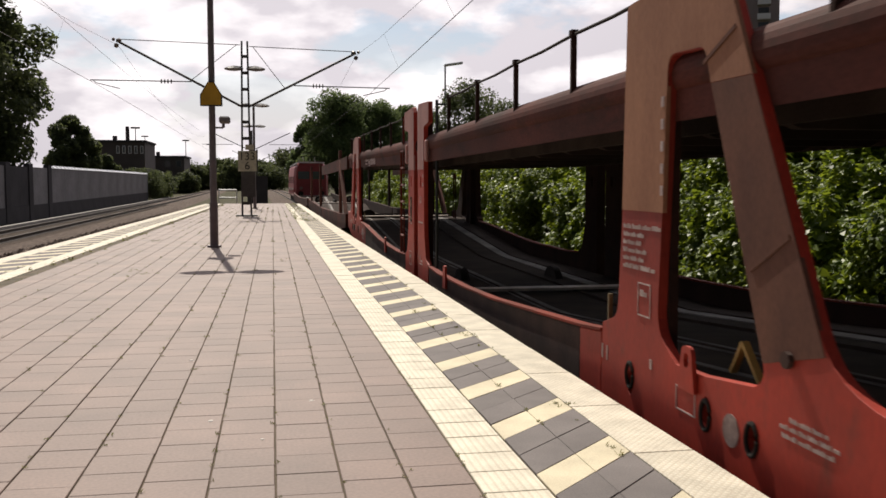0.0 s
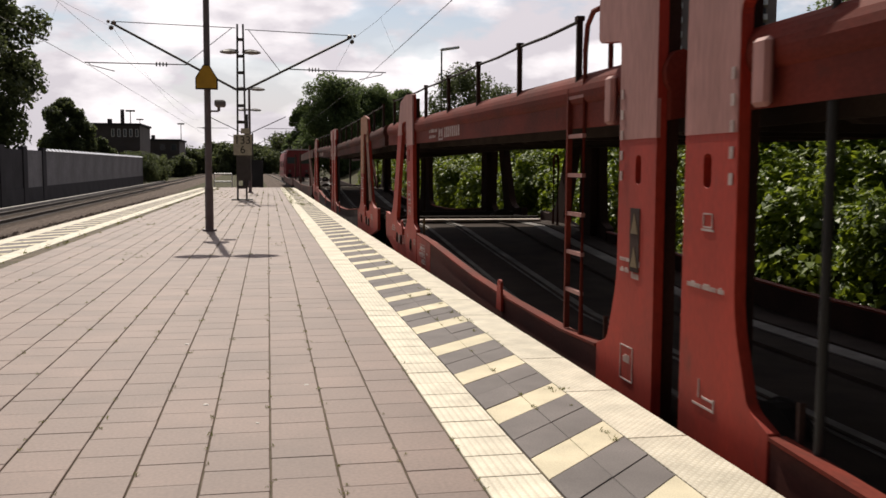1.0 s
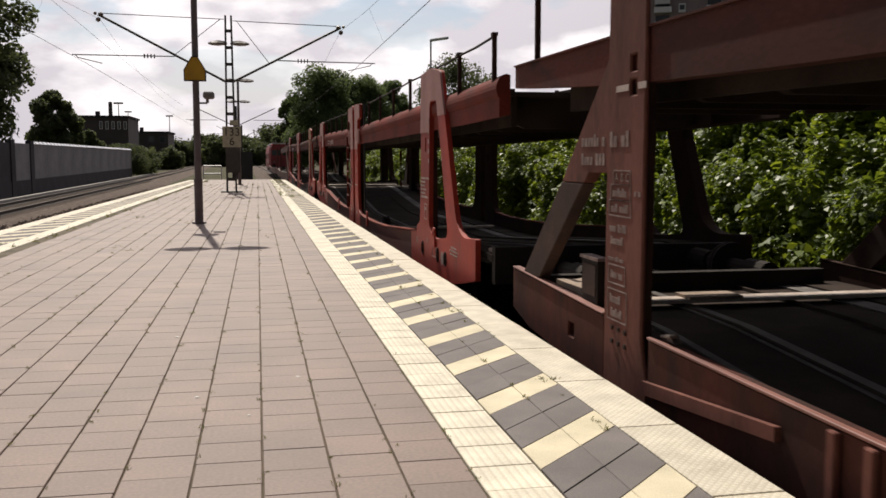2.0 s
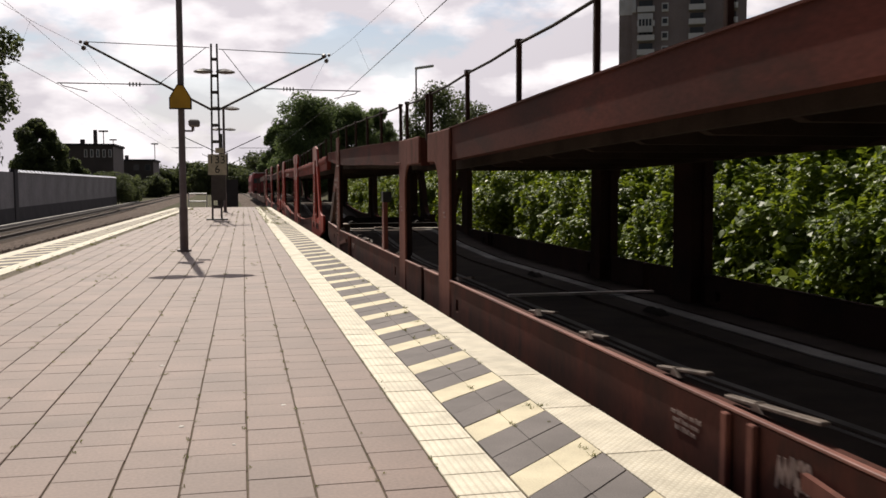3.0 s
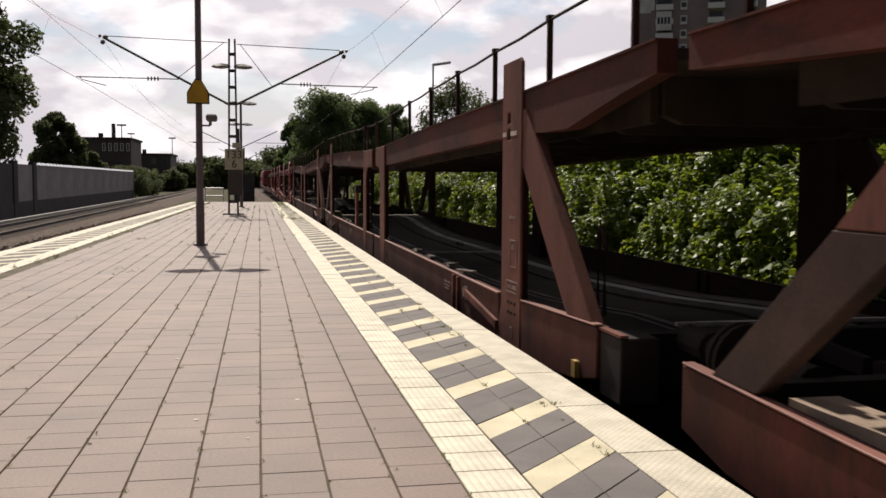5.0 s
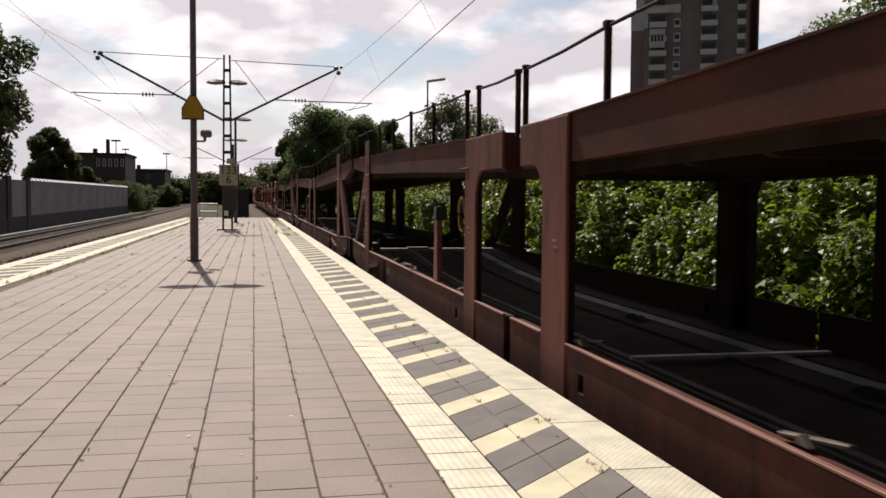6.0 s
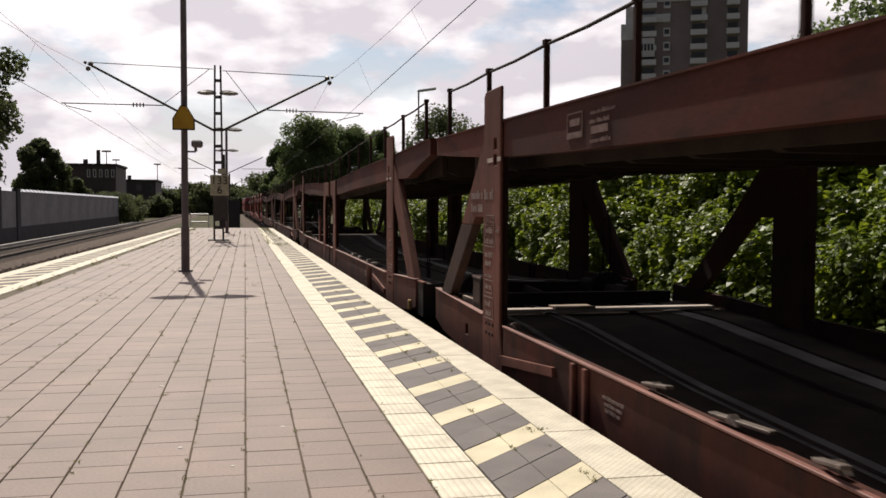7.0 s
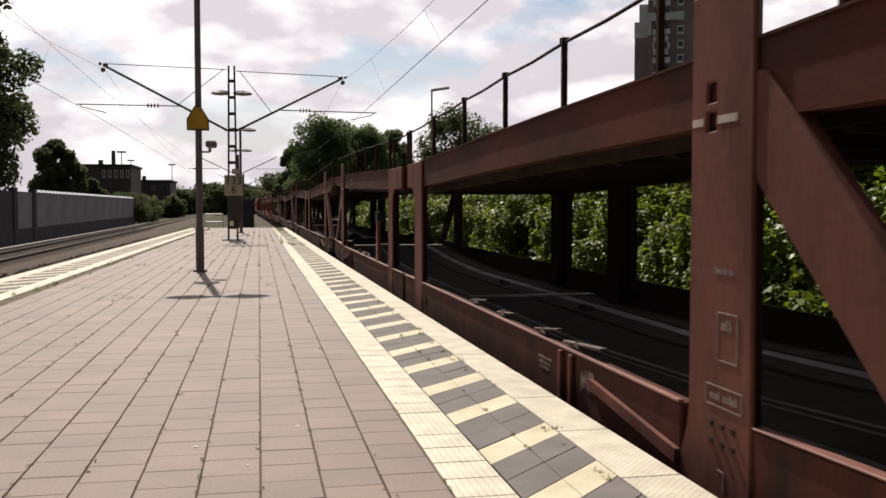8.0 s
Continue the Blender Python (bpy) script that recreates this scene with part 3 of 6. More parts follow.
def red_wagon(m, primer=False):
    """Two-part double-deck car carrier, red, with slotted end frames and hammer-headed middle posts."""
    root = thing("car_carrier_wagon", "empty red car carrier wagon with one brown-primed end frame" if primer else "empty red double-deck car carrier wagon with faded post tops", "wagon", "wagons of the train", m=m)
    L, mid = LEN_A, LEN_A / 2
    deck_low = lerp_z([(0, 0.3), (2.2, 0.3), (4.6, 0.12), (9, -0.2), (mid, -0.2), (L - 9, -0.2), (L - 4.6, 0.12), (L - 2.2, 0.3), (L, 0.3)])
    deck_up = lerp_z([(0, 2.05), (1.2, 2.02), (mid, 1.93), (L - 1.2, 2.02), (L, 2.05)])
    for sign in (-1, 1):
        x0, x1 = side_x(sign)
        # the far side takes a near-black paint: its shade is put into the colour
        red, pale = (RED, PALE) if sign < 0 else (SHADE_DARK, SHADE_DARK)
        for front in (True, False):
            def P(pts):
                return rounded([(y_of(p[0], front, L), *p[1:]) for p in pts])
            o = 0.72 if front else 0.0                # the front frame stands nearer the coupling

            def F(pts):
                return P([(p[0] - o, *p[1:]) for p in pts])
            bm = bmesh.new()
            outer = F([(1.05, 0.04), (1.05, 0.49, 0.04), (1.62, 0.45, 0.15), (2.0, 0.56, 0.2), (2.98, 2.42, 0.06), (3.6, 2.5, 0.03), (4.3, 2.47, 0.05),
                       (4.35, 1.2), (4.42, 0.46, 0.1), (4.7, 0.38, 0.03), (4.72, -0.28), (3.2, -0.28), (1.9, -0.1)])
            hole = F([(2.5, 0.42, 0.1), (2.62, 0.37), (3.18, 0.31), (3.5, 0.31), (3.77, 0.46, 0.14), (3.66, 2.08, 0.1), (3.2, 2.06, 0.06)])
            holes = [hole]
            for cy, cz in ((3.11, 0.13), (2.62, 0.11), (4.18, 0.06)):
                holes.append([(y_of(cy - o, front, L) + 0.05 * math.cos(a), cz + 0.08 * math.sin(a)) for a in (k * math.pi / 4 for k in range(8))])
            holes.append(F([(3.91, 1.42, 0.03), (3.91, 1.62, 0.03), (4.01, 1.62, 0.03), (4.01, 1.42, 0.03)]))
            xp = (x0, x0 + 0.06) if sign < 0 else (x0, x1)
            plate(bm, *xp, outer, holes)
            e = part("end_frame", bm, red, root, bevel=0.012)
            bm = bmesh.new()
            xs = (x0 - 0.005, x0 + 0.02) if sign < 0 else (x1 - 0.02, x1 + 0.005)
            low, foot = (1.17 if primer and not front else 1.68), [(3.12, 1.87), (2.69, 1.87)]
            plate(bm, *xs, F([(2.98, 2.42, 0.06), (3.6, 2.5, 0.03), (4.3, 2.47, 0.05), (4.348, low), (3.7, low), (3.665, 2.085, 0.1), (3.2, 2.07, 0.06), *foot]))
            if primer and not front and sign < 0:
                part("primer_patch", bm, PRIMER, e, "bare brown primer")
                bm = bmesh.new()
                plate(bm, *xs, F([(2.692, 1.867), (3.117, 1.867), (2.53, 0.5), (2.03, 0.62)]))
                part("primer_patch", bm, PRIMER_DARK, e, "stained brown primer")
                for a, b in (((3.2, 1.98), (2.86, 2.12)), ((2.66, 0.93), (2.32, 1.11))):
                    bm = bmesh.new()
                    beam(bm, (x0 - 0.006, y_of(a[0], front, L), a[1]), (x0 - 0.006, y_of(b[0], front, L), b[1]), 0.012, 0.022, up=(0, 0, 1))
                    part("weld_strap", bm, PRIMER_DARK, e)
                bm = bmesh.new()
                beam(bm, (-1.3, y_of(3.2, front, L), 0.32), (-1.3, y_of(3.08, front, L), 0.5), 0.024, 0.04, up=(1, 0, 0))
                beam(bm, (-1.3, y_of(3.08, front, L), 0.5), (-1.3, y_of(2.9, front, L), 0.32), 0.024, 0.04, up=(1, 0, 0))
                part("wheel_chock", bm, HOSE, root, "ochre folding wheel chock")
                bm = bmesh.new()
                tube(bm, [(x0 - 0.03, y_of(2.3, front, L), 0.56), (x0 - 0.003, y_of(2.3, front, L), 0.56)], 0.04, 8)
                part("bolt", bm, GRIMY, e)
            else:
                part("faded_top", bm, pale, e, "paint faded to dull pink")
            bm = bmesh.new()
            for q in (3.3 - o,):
                plate(bm, x0 - 0.03, x0 - 0.006, P([(q - 0.1, 0.2), (q - 0.06, 0.45, 0.05), (q + 0.06, 0.45, 0.05), (q + 0.1, 0.2)]), [[(y_of(q, front, L) + 0.032 * math.cos(a), 0.37 + 0.045 * math.sin(a)) for a in (k * math.pi / 4 for k in range(8))]])
            if sign < 0:
                part("lashing_lug", bm, red, e)
            else:
                bm.free()
            # inner box flange behind the post; the shade on it is painted near-black
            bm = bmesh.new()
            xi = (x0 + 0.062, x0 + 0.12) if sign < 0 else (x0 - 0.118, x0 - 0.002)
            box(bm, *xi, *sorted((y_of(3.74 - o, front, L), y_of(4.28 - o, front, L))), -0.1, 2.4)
            part("post_web", bm, SHADE_DARK, root)
            # sill with its sagging top edge
            bm = bmesh.new()
            top = [(4.73 - o, 0.31), (5.2, 0.27), (6.5, 0.2), (8, 0.12), (9.5, 0.08), (11.2, 0.07), (11.98, 0.1), (12.0, 0.1)]
            plate(bm, x0 + 0.004, x1 - 0.004, P([*top[:2], (5.2, -0.3), (4.73 - o, -0.3)]))
            part("side_sill", bm, red, root, bevel=0.01)
            bm = bmesh.new()
            plate(bm, x0 + 0.006, x1 - 0.004, P([(5.202, 0.27), *top[2:], (11.998, -0.3), (5.202, -0.3)]))
            part("side_sill", bm, SHADE_DARK if sign > 0 else GRIMY if primer else RED_GRIMY, root, bevel=0.01)
            bm = bmesh.new()
            strip(bm, [(x0 - 0.01, 0.002), (x0 + 0.08, 0.002), (x0 + 0.08, 0.022), (x0 - 0.01, 0.022)], [y_of(a[0], front, L) for a in [*top[:-2], (11.98, 0.1)]],
                  lambda y: float(np.interp(min(-y, L + y), [a[0] for a in top], [a[1] for a in top])))
            part("sill_flange", bm, RED_DULL, root)
            # middle post
            bm = bmesh.new()
            plate(bm, x0 - 0.002, x0 + 0.06 if sign < 0 else x1, P([(12.0, -0.3), (12.0, 0.13), (12.2, 0.2, 0.06), (12.36, 0.62, 0.15), (12.37, 2.16, 0.06), (11.95, 2.2, 0.05), (11.95, 2.5, 0.03), (12.86, 2.53, 0.03), (12.95, 2.44),
                                         (12.96, -0.3)]), [P([(12.64, 1.25, 0.04), (12.64, 1.43, 0.04), (12.73, 1.43, 0.04), (12.73, 1.25, 0.04)])])
            mp = part("middle_post", bm, red, root, bevel=0.012)
            if sign < 0:
                # web of the middle post, its shade put into the dark colour
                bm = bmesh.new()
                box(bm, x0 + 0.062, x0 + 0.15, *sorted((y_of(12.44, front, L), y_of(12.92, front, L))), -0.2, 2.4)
                part("post_web", bm, SHADE_DARK, root)
            bm = bmesh.new()
            plate(bm, *((x0 - 0.006, x0 + 0.02) if sign < 0 else (x1 - 0.02, x1 + 0.006)),
                  P([(12.372, 1.53), (12.372, 2.165, 0.06), (11.952, 2.205, 0.05), (11.952, 2.497, 0.03), (12.86, 2.527, 0.03), (12.948, 2.44), (12.954, 1.53)]))
            part("faded_top", bm, pale, mp, "paint faded to dull pink")
            if sign < 0:
                yy = y_of(12.66, front, L)
                ye = y_of(4.02 - o, front, L)
                if front:
                    red_bars(mp, x0 - 0.002, [*words(y_of(12.5, front, L), 0.77, 0.16, 0.03, 1), *words(y_of(12.5, front, L), 0.7, 0.14, 0.03, 2), *words(y_of(12.7, front, L), 0.76, 0.14, 0.045, 3),
                                          *words(y_of(12.7, front, L), 0.68, 0.16, 0.045, 4), *outline(y_of(12.56, front, L), 0.1, 0.2, 0.22), *words(y_of(12.56, front, L), 0.13, 0.1, 0.05, 5)])
                    bm = bmesh.new()
                    box(bm, x0 - 0.008, x0 - 0.0025, yy - 0.075, yy + 0.075, 0.7, 1.1)
                    sg = part("warning_plate", bm, GRIMY, mp, "dark weathered warning plate")
                    for zc in (1.0, 0.79):
                        bm = bmesh.new()
                        plate(bm, x0 - 0.011, x0 - 0.0085, [(yy - 0.055, zc - 0.06), (yy + 0.055, zc - 0.06), (yy, zc + 0.07)])
                        part("warning_sign", bm, STAKE, sg)
                else:
                    red_bars(mp, x0 - 0.002, [*words(y_of(12.67, front, L), 0.73, 0.42, 0.032, 6), *outline(yy, 1.08, 0.1, 0.07), (yy, 1.03, 0.14, 0.012), (yy + 0.05, 0.18, 0.012, 0.1), (yy - 0.06, 0.14, 0.14, 0.012),
                                          (yy, 0.09, 0.24, 0.012), (yy - 0.12, 0.12, 0.012, 0.07)])
                if front:
                    red_bars(e, x0, [*words(ye, 1.1, 0.2, 0.03, 7), *words(ye, 1.05, 0.16, 0.03, 8), *outline(ye, 0.855, 0.25, 0.2), *words(ye, 0.9, 0.2, 0.04, 9), *words(ye, 0.82, 0.16, 0.04, 10),
                                 *outline(ye, 0.64, 0.24, 0.11), *words(ye, 0.64, 0.16, 0.05, 11)])
                else:
                    red_bars(e, x0, [c for j, w in enumerate((0.6, 0.36, 0.3, 0.38, 0.34, 0.52)) for c in words(ye + 0.3 - w / 2, 1.07 - 0.051 * j, w, 0.03, 12 + j)])
                    red_bars(e, x0, [*outline(ye - 0.05, 0.62, 0.19, 0.2), *words(ye - 0.05, 0.66, 0.12, 0.04, 30)])
                yt = y_of(2.14 - o, front, L)
                red_bars(e, x0, [c for j, w in enumerate((0.3, 0.46, 0.42)) for c in words(yt, 0.29 - 0.04 * j, w, 0.022, 20 + j)] + outline(y_of(3.36 - o, front, L), 0.13, 0.24, 0.13, 0.008))
                red_bars(e, x0, [(y_of(4.6 - o, front, L) + k * 0.09, 0.18, 0.022, 0.1) for k in range(2)] + [(y_of(3.85 - o, front, L), 0.24, 0.03, 0.06)])
                yt = y_of(4.56, front, L)
                if front:
                    red_bars(root, x0 + 0.004, [*outline(yt, 0.15, 0.46, 0.085), *outline(yt + 0.04, 0.06, 0.54, 0.09), *outline(yt - 0.08, -0.03, 0.32, 0.09), *words(yt, 0.15, 0.36, 0.05, 24),
                                            *words(yt + 0.04, 0.06, 0.46, 0.05, 25), *words(yt - 0.08, -0.03, 0.24, 0.05, 26), (yt - 0.34, 0.09, 0.03, 0.03), (yt - 0.42, 0.09, 0.03, 0.03)])
                red_bars(e, x0 - 0.006, [(y_of(3.72 - o, front, L), 1.3 + 0.13 * k, 0.04, 0.06) for k in range(5)])
                red_bars(mp, x0 - 0.008, [(y_of(12.42, front, L), 1.3 + 0.13 * k, 0.04, 0.06) for k in range(5)])
                bm = bmesh.new()
                tube(bm, [(x0 - 0.004, y_of(2.83 - o, front, L), 0.1), (x0 + 0.01, y_of(2.83 - o, front, L), 0.1)], 0.085, 18)
                part("round_plate", bm, MARK, e, "round white maker's plate")
                for q in (3.11, 2.62, 4.18):
                    bm = bmesh.new()
                    ring = [(y_of(q - o, front, L) + 0.055 * math.cos(a), 0.11 + 0.08 * math.sin(a)) for a in (k * math.pi / 8 for k in range(17))]
                    tube(bm, [(x0 - 0.004, *p) for p in ring], 0.014, 6)
                    part("lashing_ring", bm, UNDER, e)
                bm = bmesh.new()
                box(bm, x0 - 0.02, x0 + 0.03, *sorted((y_of(12.1, front, L), y_of(12.24, front, L))), 1.64, 1.96)
                part("bracket_pad", bm, pale, root, bevel=0.02)
                for q, zt in ((4.82 - o, 0.56), (11.9, 0.3)):
                    bm = bmesh.new()
                    beam(bm, (x0 + 0.1, y_of(q, front, L), 0.05), (x0 + 0.1, y_of(q, front, L), zt), 0.024, 0.03, up=(1, 0, 0))
                    part("short_stake", bm, STAKE if q < 6 else GRIMY, root)
        # upper side beam: a rolled edge
        bm = bmesh.new()
        for ya, yb in ((-0.3, -mid + 0.14), (-mid - 0.14, -L + 0.3)):
            prof = [(0.03, -0.38), (0.03, -0.2), (0.016, -0.185), (0.003, -0.155), (-0.004, -0.11), (0.0, -0.07), (0.012, -0.035), (0.033, -0.005), (0.06, 0.02), (0.1, 0.033), (0.14, 0.02), (0.14, -0.36)]
            rows = []
            for k in range(9):
                y = ya + (yb - ya) * k / 8
                rows.append([bm.verts.new((sign * (1.475 + (WIDE if sign > 0 else 0) - px), y, deck_up(y) + 0.08 + pz)) for px, pz in prof])
            n = len(prof)
            for a, b in zip(rows, rows[1:]):
                for k in range(n):
                    bm.faces.new((a[k], a[(k + 1) % n], b[(k + 1) % n], b[k]))
            bm.faces.new(rows[0])
            bm.faces.new(rows[-1])
        part("upper_beam", bm, SHADE_DARK if sign > 0 else BROWN if primer else RED_DULL, root)
        if sign < 0:
            red_bars(root, -1.443, [*outline(-5.69, 1.8, 0.28, 0.17, 0.022), (-5.62, 1.8, 0.08, 0.1), (-5.76, 1.8, 0.08, 0.1)] + [(-5.99 - 0.128 * k, 1.8, 0.085, 0.14) for k in range(8)], LETTER, "company_lettering")
            red_bars(root, -1.443, [*words(-5.12, 1.85, 0.66, 0.055, 31), *words(-5.05, 1.77, 0.5, 0.05, 32)], LETTER)
    ys = [-0.9 - k * (L - 1.8) / 40 for k in range(41)]
    deck_sheet(root, "lower_deck", ys, deck_low, DECK)
    deck_sheet(root, "upper_deck", ys, deck_up, DECK, 1.33)
    cross_ribs(root, -1.0, -L + 1.0, deck_up)
    # pale strips across the deck: the sun on them is painted in
    for y in (-1.15, -L + 1.15, -mid - 2.0):
        bm = bmesh.new()
        box(bm, -1.3, 1.3, y - 0.12, y + 0.12, deck_low(y) + 0.04, deck_low(y) + 0.075)
        part("bright_plate", bm, WORN_SUNLIT, root, "steel strip painted pale for the sun falling on it")
    # ladder with its handrail
    bm = bmesh.new()
    beam(bm, (-1.46, -11.2, 0.1), (-1.46, -11.2, 1.95), 0.03, 0.04, up=(1, 0, 0))
    tube(bm, [(-1.46, -11.54, 0.1), (-1.46, -11.54, 2.2), (-1.46, -11.58, 2.38), (-1.46, -11.7, 2.46), (-1.46, -11.84, 2.46)], 0.02, 8)
    tube(bm, [(-1.4, -11.9, 1.95), (-1.4, -11.9, 2.46)], 0.02, 8)
    lad = part("ladder", bm, RED_DULL, root)
    for k in range(6):
        bm = bmesh.new()
        beam(bm, (-1.46, -11.2, 0.41 + 0.294 * k), (-1.46, -11.55, 0.41 + 0.294 * k), 0.03)
        part("rung", bm, PALE, lad)
    bm = bmesh.new()
    tube(bm, [(-1.42, -14.58, 0.1), (-1.42, -14.58, 2.5)], 0.022, 8)
    tube(bm, [(-1.42, -14.58, 2.44), (-1.3, -14.58, 2.44)], 0.016, 6)
    part("stay_rod", bm, BLACK, root, "dark upright steel rod")
    bm = bmesh.new()
    tube(bm, [(1.3, -2.0, 0.3), (1.3, -2.0, 1.45), (1.3, -2.06, 1.55), (1.3, -2.2, 1.55), (1.3, -2.26, 1.45), (1.3, -2.26, 0.3)], 0.025, 8)
    part("grab_hoop", bm, BROWN, root)
    for q in (9.3, L - 10.6):
        bm = bmesh.new()
        plate(bm, -1.53, -1.503, rounded([(-q - 0.1, -0.05), (-q - 0.06, 0.25, 0.05), (-q + 0.06, 0.25, 0.05), (-q + 0.1, -0.05)]))
        part("lashing_lug", bm, RED, root)
    posts = [-d + 0.12 for d in (1.2, 2.9, 4.6, 6.33, 8.05, 9.77, 11.46)] + [-L + d + 0.12 for d in (10.6, 8.88, 7.19, 5.46, 3.74, 2.0, 0.4)]
    rail_posts(root, posts, lambda y: deck_up(y) + 0.08, SHADE_DARK, tall=0.42)
    for front in (True, False):
        coupling_gear(root, front, L)
        bm = bmesh.new()
        ya, yb = sorted((y_of(0.84, front, L), y_of(0.96, front, L)))
        box(bm, -1.34, 1.34, ya, yb, 0.03, 0.42)
        part("buffer_beam", bm, UNDER, root)
        wheelset(root, y_of(3.0, front, L))
    wheelset(root, -mid)
    return root


LEN_B = 26.8


def brown_wagon(m):
    """Two-part double-deck car carrier, brown, with braced end posts and plain middle posts."""
    root = thing("car_carrier_wagon", "empty weathered brown double-deck car carrier wagon with braced end posts", "wagon", "wagons of the train", m=m)
    L, mid = LEN_B, LEN_B / 2
    deck_low = lerp_z([(0, 0.17), (2.5, 0.17), (5, 0.0), (8, -0.1), (L - 8, -0.1), (L - 5, 0.0), (L - 2.5, 0.17), (L, 0.17)])
    deck_up = lerp_z([(0, 2.1), (3, 2.07), (6, 2.03), (8.4, 1.99), (10, 1.95), (mid, 1.88), (L - 10, 1.95), (L - 8.4, 1.99), (L - 6, 2.03), (L - 3, 2.07), (L, 2.13)])
    for sign in (-1, 1):
        x0, x1 = side_x(sign, 0.12)
        # far frames stand in shade, which is painted on as near-black
        dull, pale = (BROWN, BROWN_PALE) if sign < 0 else (SHADE_DARK, SHADE_DARK)
        for front in (True, False):
            def P(pts):
                return rounded([(y_of(p[0], front, L), *p[1:]) for p in pts])
            p0, p1, m0, m1, tip = (2.74, 3.33, 11.78, 12.25, 0.44) if front else (2.8, 3.43, 11.69, 12.27, 0.88)
            bm = bmesh.new()
            xp = (x0, x0 + 0.03) if sign < 0 else (x0, x1)
            plate(bm, *xp, P([(p0 - 0.02, -0.2), (p0 - 0.02, 0.1), (p0, 2.4), (p0 + 0.06, 2.44), (p1, 2.44), (p1, 0.22, 0.1), (p1 + 0.1, 0.0), (p1 + 0.1, -0.2)]),
                  [P([(p0 + 0.36, 1.88), (p0 + 0.36, 1.98), (p0 + 0.46, 1.98), (p0 + 0.46, 1.88)]), P([(p0 + 0.36, 1.735), (p0 + 0.36, 1.83), (p0 + 0.46, 1.83), (p0 + 0.46, 1.735)])])
            post = part("end_post", bm, pale, root, bevel=0.01)
            # web behind the end post, coloured near-black for the shade there
            bm = bmesh.new()
            box(bm, *((x0 + 0.032, x0 + 0.09) if sign < 0 else (x1 - 0.3, x1 - 0.121)), *sorted((y_of(p0 + 0.04, front, L), y_of(p1 - 0.04, front, L))), -0.2, 2.0)
            if sign < 0:
                part("post_web", bm, SHADE_DARK, root)
            else:
                bm.free()
            bm = bmesh.new()
            if front:
                plate(bm, x0 + 0.012, x1 - 0.01, P([(0.75, 0.36), (1.2, 0.36), (2.25, 1.17), (1.76, 1.17)]))
                part("brace", bm, GRIMY if sign < 0 else pale, root, bevel=0.008)
                bm = bmesh.new()
                plate(bm, x0 + 0.012, x1 - 0.01, P([(1.764, 1.172), (2.254, 1.172), (2.36, 1.25), (2.735, 1.25), (2.735, 2.0), (2.7, 1.99)]))
                part("gusset", bm, pale, root, bevel=0.008)
            else:
                plate(bm, x0 + 0.012, x1 - 0.01, P([(1.0, 0.36), (1.56, 0.36), (2.795, 1.48), (2.795, 1.99), (2.7, 1.97)]))
                part("brace", bm, pale, root, bevel=0.008)
            bm = bmesh.new()
            plate(bm, x0 + 0.006, x1, P([(tip, 0.36), (tip, 0.0), (tip + 0.5, -0.1), (p0 - 0.03, -0.2), (p0 - 0.03, 0.3)]), [P([(1.98, 0.03), (1.98, 0.13), (2.1, 0.13), (2.1, 0.03)])] if front else [])
            part("end_sill", bm, SILL if sign < 0 else SHADE_DARK, root, bevel=0.01)
            if not front:
                bm = bmesh.new()
                box(bm, *sorted((sign * 1.47, sign * 1.2)), *sorted((y_of(0.5, front, L), y_of(tip - 0.004, front, L))), -0.1, 0.34)
                part("end_beam", bm, UNDER, root, bevel=0.01)
                # pale strip: the lit top edge of the end beam, painted on
                bm = bmesh.new()
                box(bm, *sorted((sign * 1.478, sign * 1.42)), *sorted((y_of(0.5, front, L), y_of(tip - 0.004, front, L))), 0.344, 0.362)
                part("beam_cap", bm, BROWN_PALE, root)
            # flange in the paler paint that stands for its lit edge
            bm = bmesh.new()
            beam(bm, (x0 + 0.03, y_of(tip + 0.02, front, L), 0.372), (x0 + 0.03, y_of(p0 - 0.04, front, L), 0.309), 0.07, 0.013)
            part("sill_flange", bm, FLANGE if sign < 0 else SHADE_DARK, root, bevel=0.004)
            bm = bmesh.new()
            plate(bm, x0 + 0.006, x1, P([(p1 + 0.105, 0.27), (m0 - 0.005, 0.27), (m0 - 0.005, -0.22), (p1 + 0.105, -0.22)]), [P([(q, -0.02), (q, 0.1), (q + 0.1, 0.1), (q + 0.1, -0.02)]) for q in (11.3,)])
            plate(bm, x0 + 0.006, x1, P([(m1 + 0.005, 0.27), (mid - (0.0 if front else 0.2), 0.27), (mid - (0.0 if front else 0.2), -0.22), (m1 + 0.005, -0.22)]))
            part("side_sill", bm, SILL if sign < 0 else SHADE_DARK, root, bevel=0.01)
            for a, b in ((p1 + 0.11, m0 - 0.02), (m1 + 0.02, mid - (0.02 if front else 0.22))):
                bm = bmesh.new()
                beam(bm, (x0 + 0.012, y_of(a, front, L), 0.281), (x0 + 0.012, y_of(b, front, L), 0.279), 0.036, 0.018)
                part("sill_flange", bm, FLANGE if sign < 0 else SHADE_DARK, root, bevel=0.004)
            bm = bmesh.new()
            plate(bm, x0 - 0.03, x0 + 0.003, P([(p1 + 0.1, 0.02), (p1 + 0.1, -0.06), (4.9, 0.09), (4.9, 0.16)]))
            part("sill_brace", bm, pale, root)
            for q in (5.31, 5.55):
                bm = bmesh.new()
                plate(bm, x0 - 0.03, x0 + 0.003, P([(q - 0.03, -0.2), (q - 0.03, 0.26), (q + 0.03, 0.26), (q + 0.03, -0.2)]))
                part("sill_stiffener", bm, pale, root, bevel=0.006)
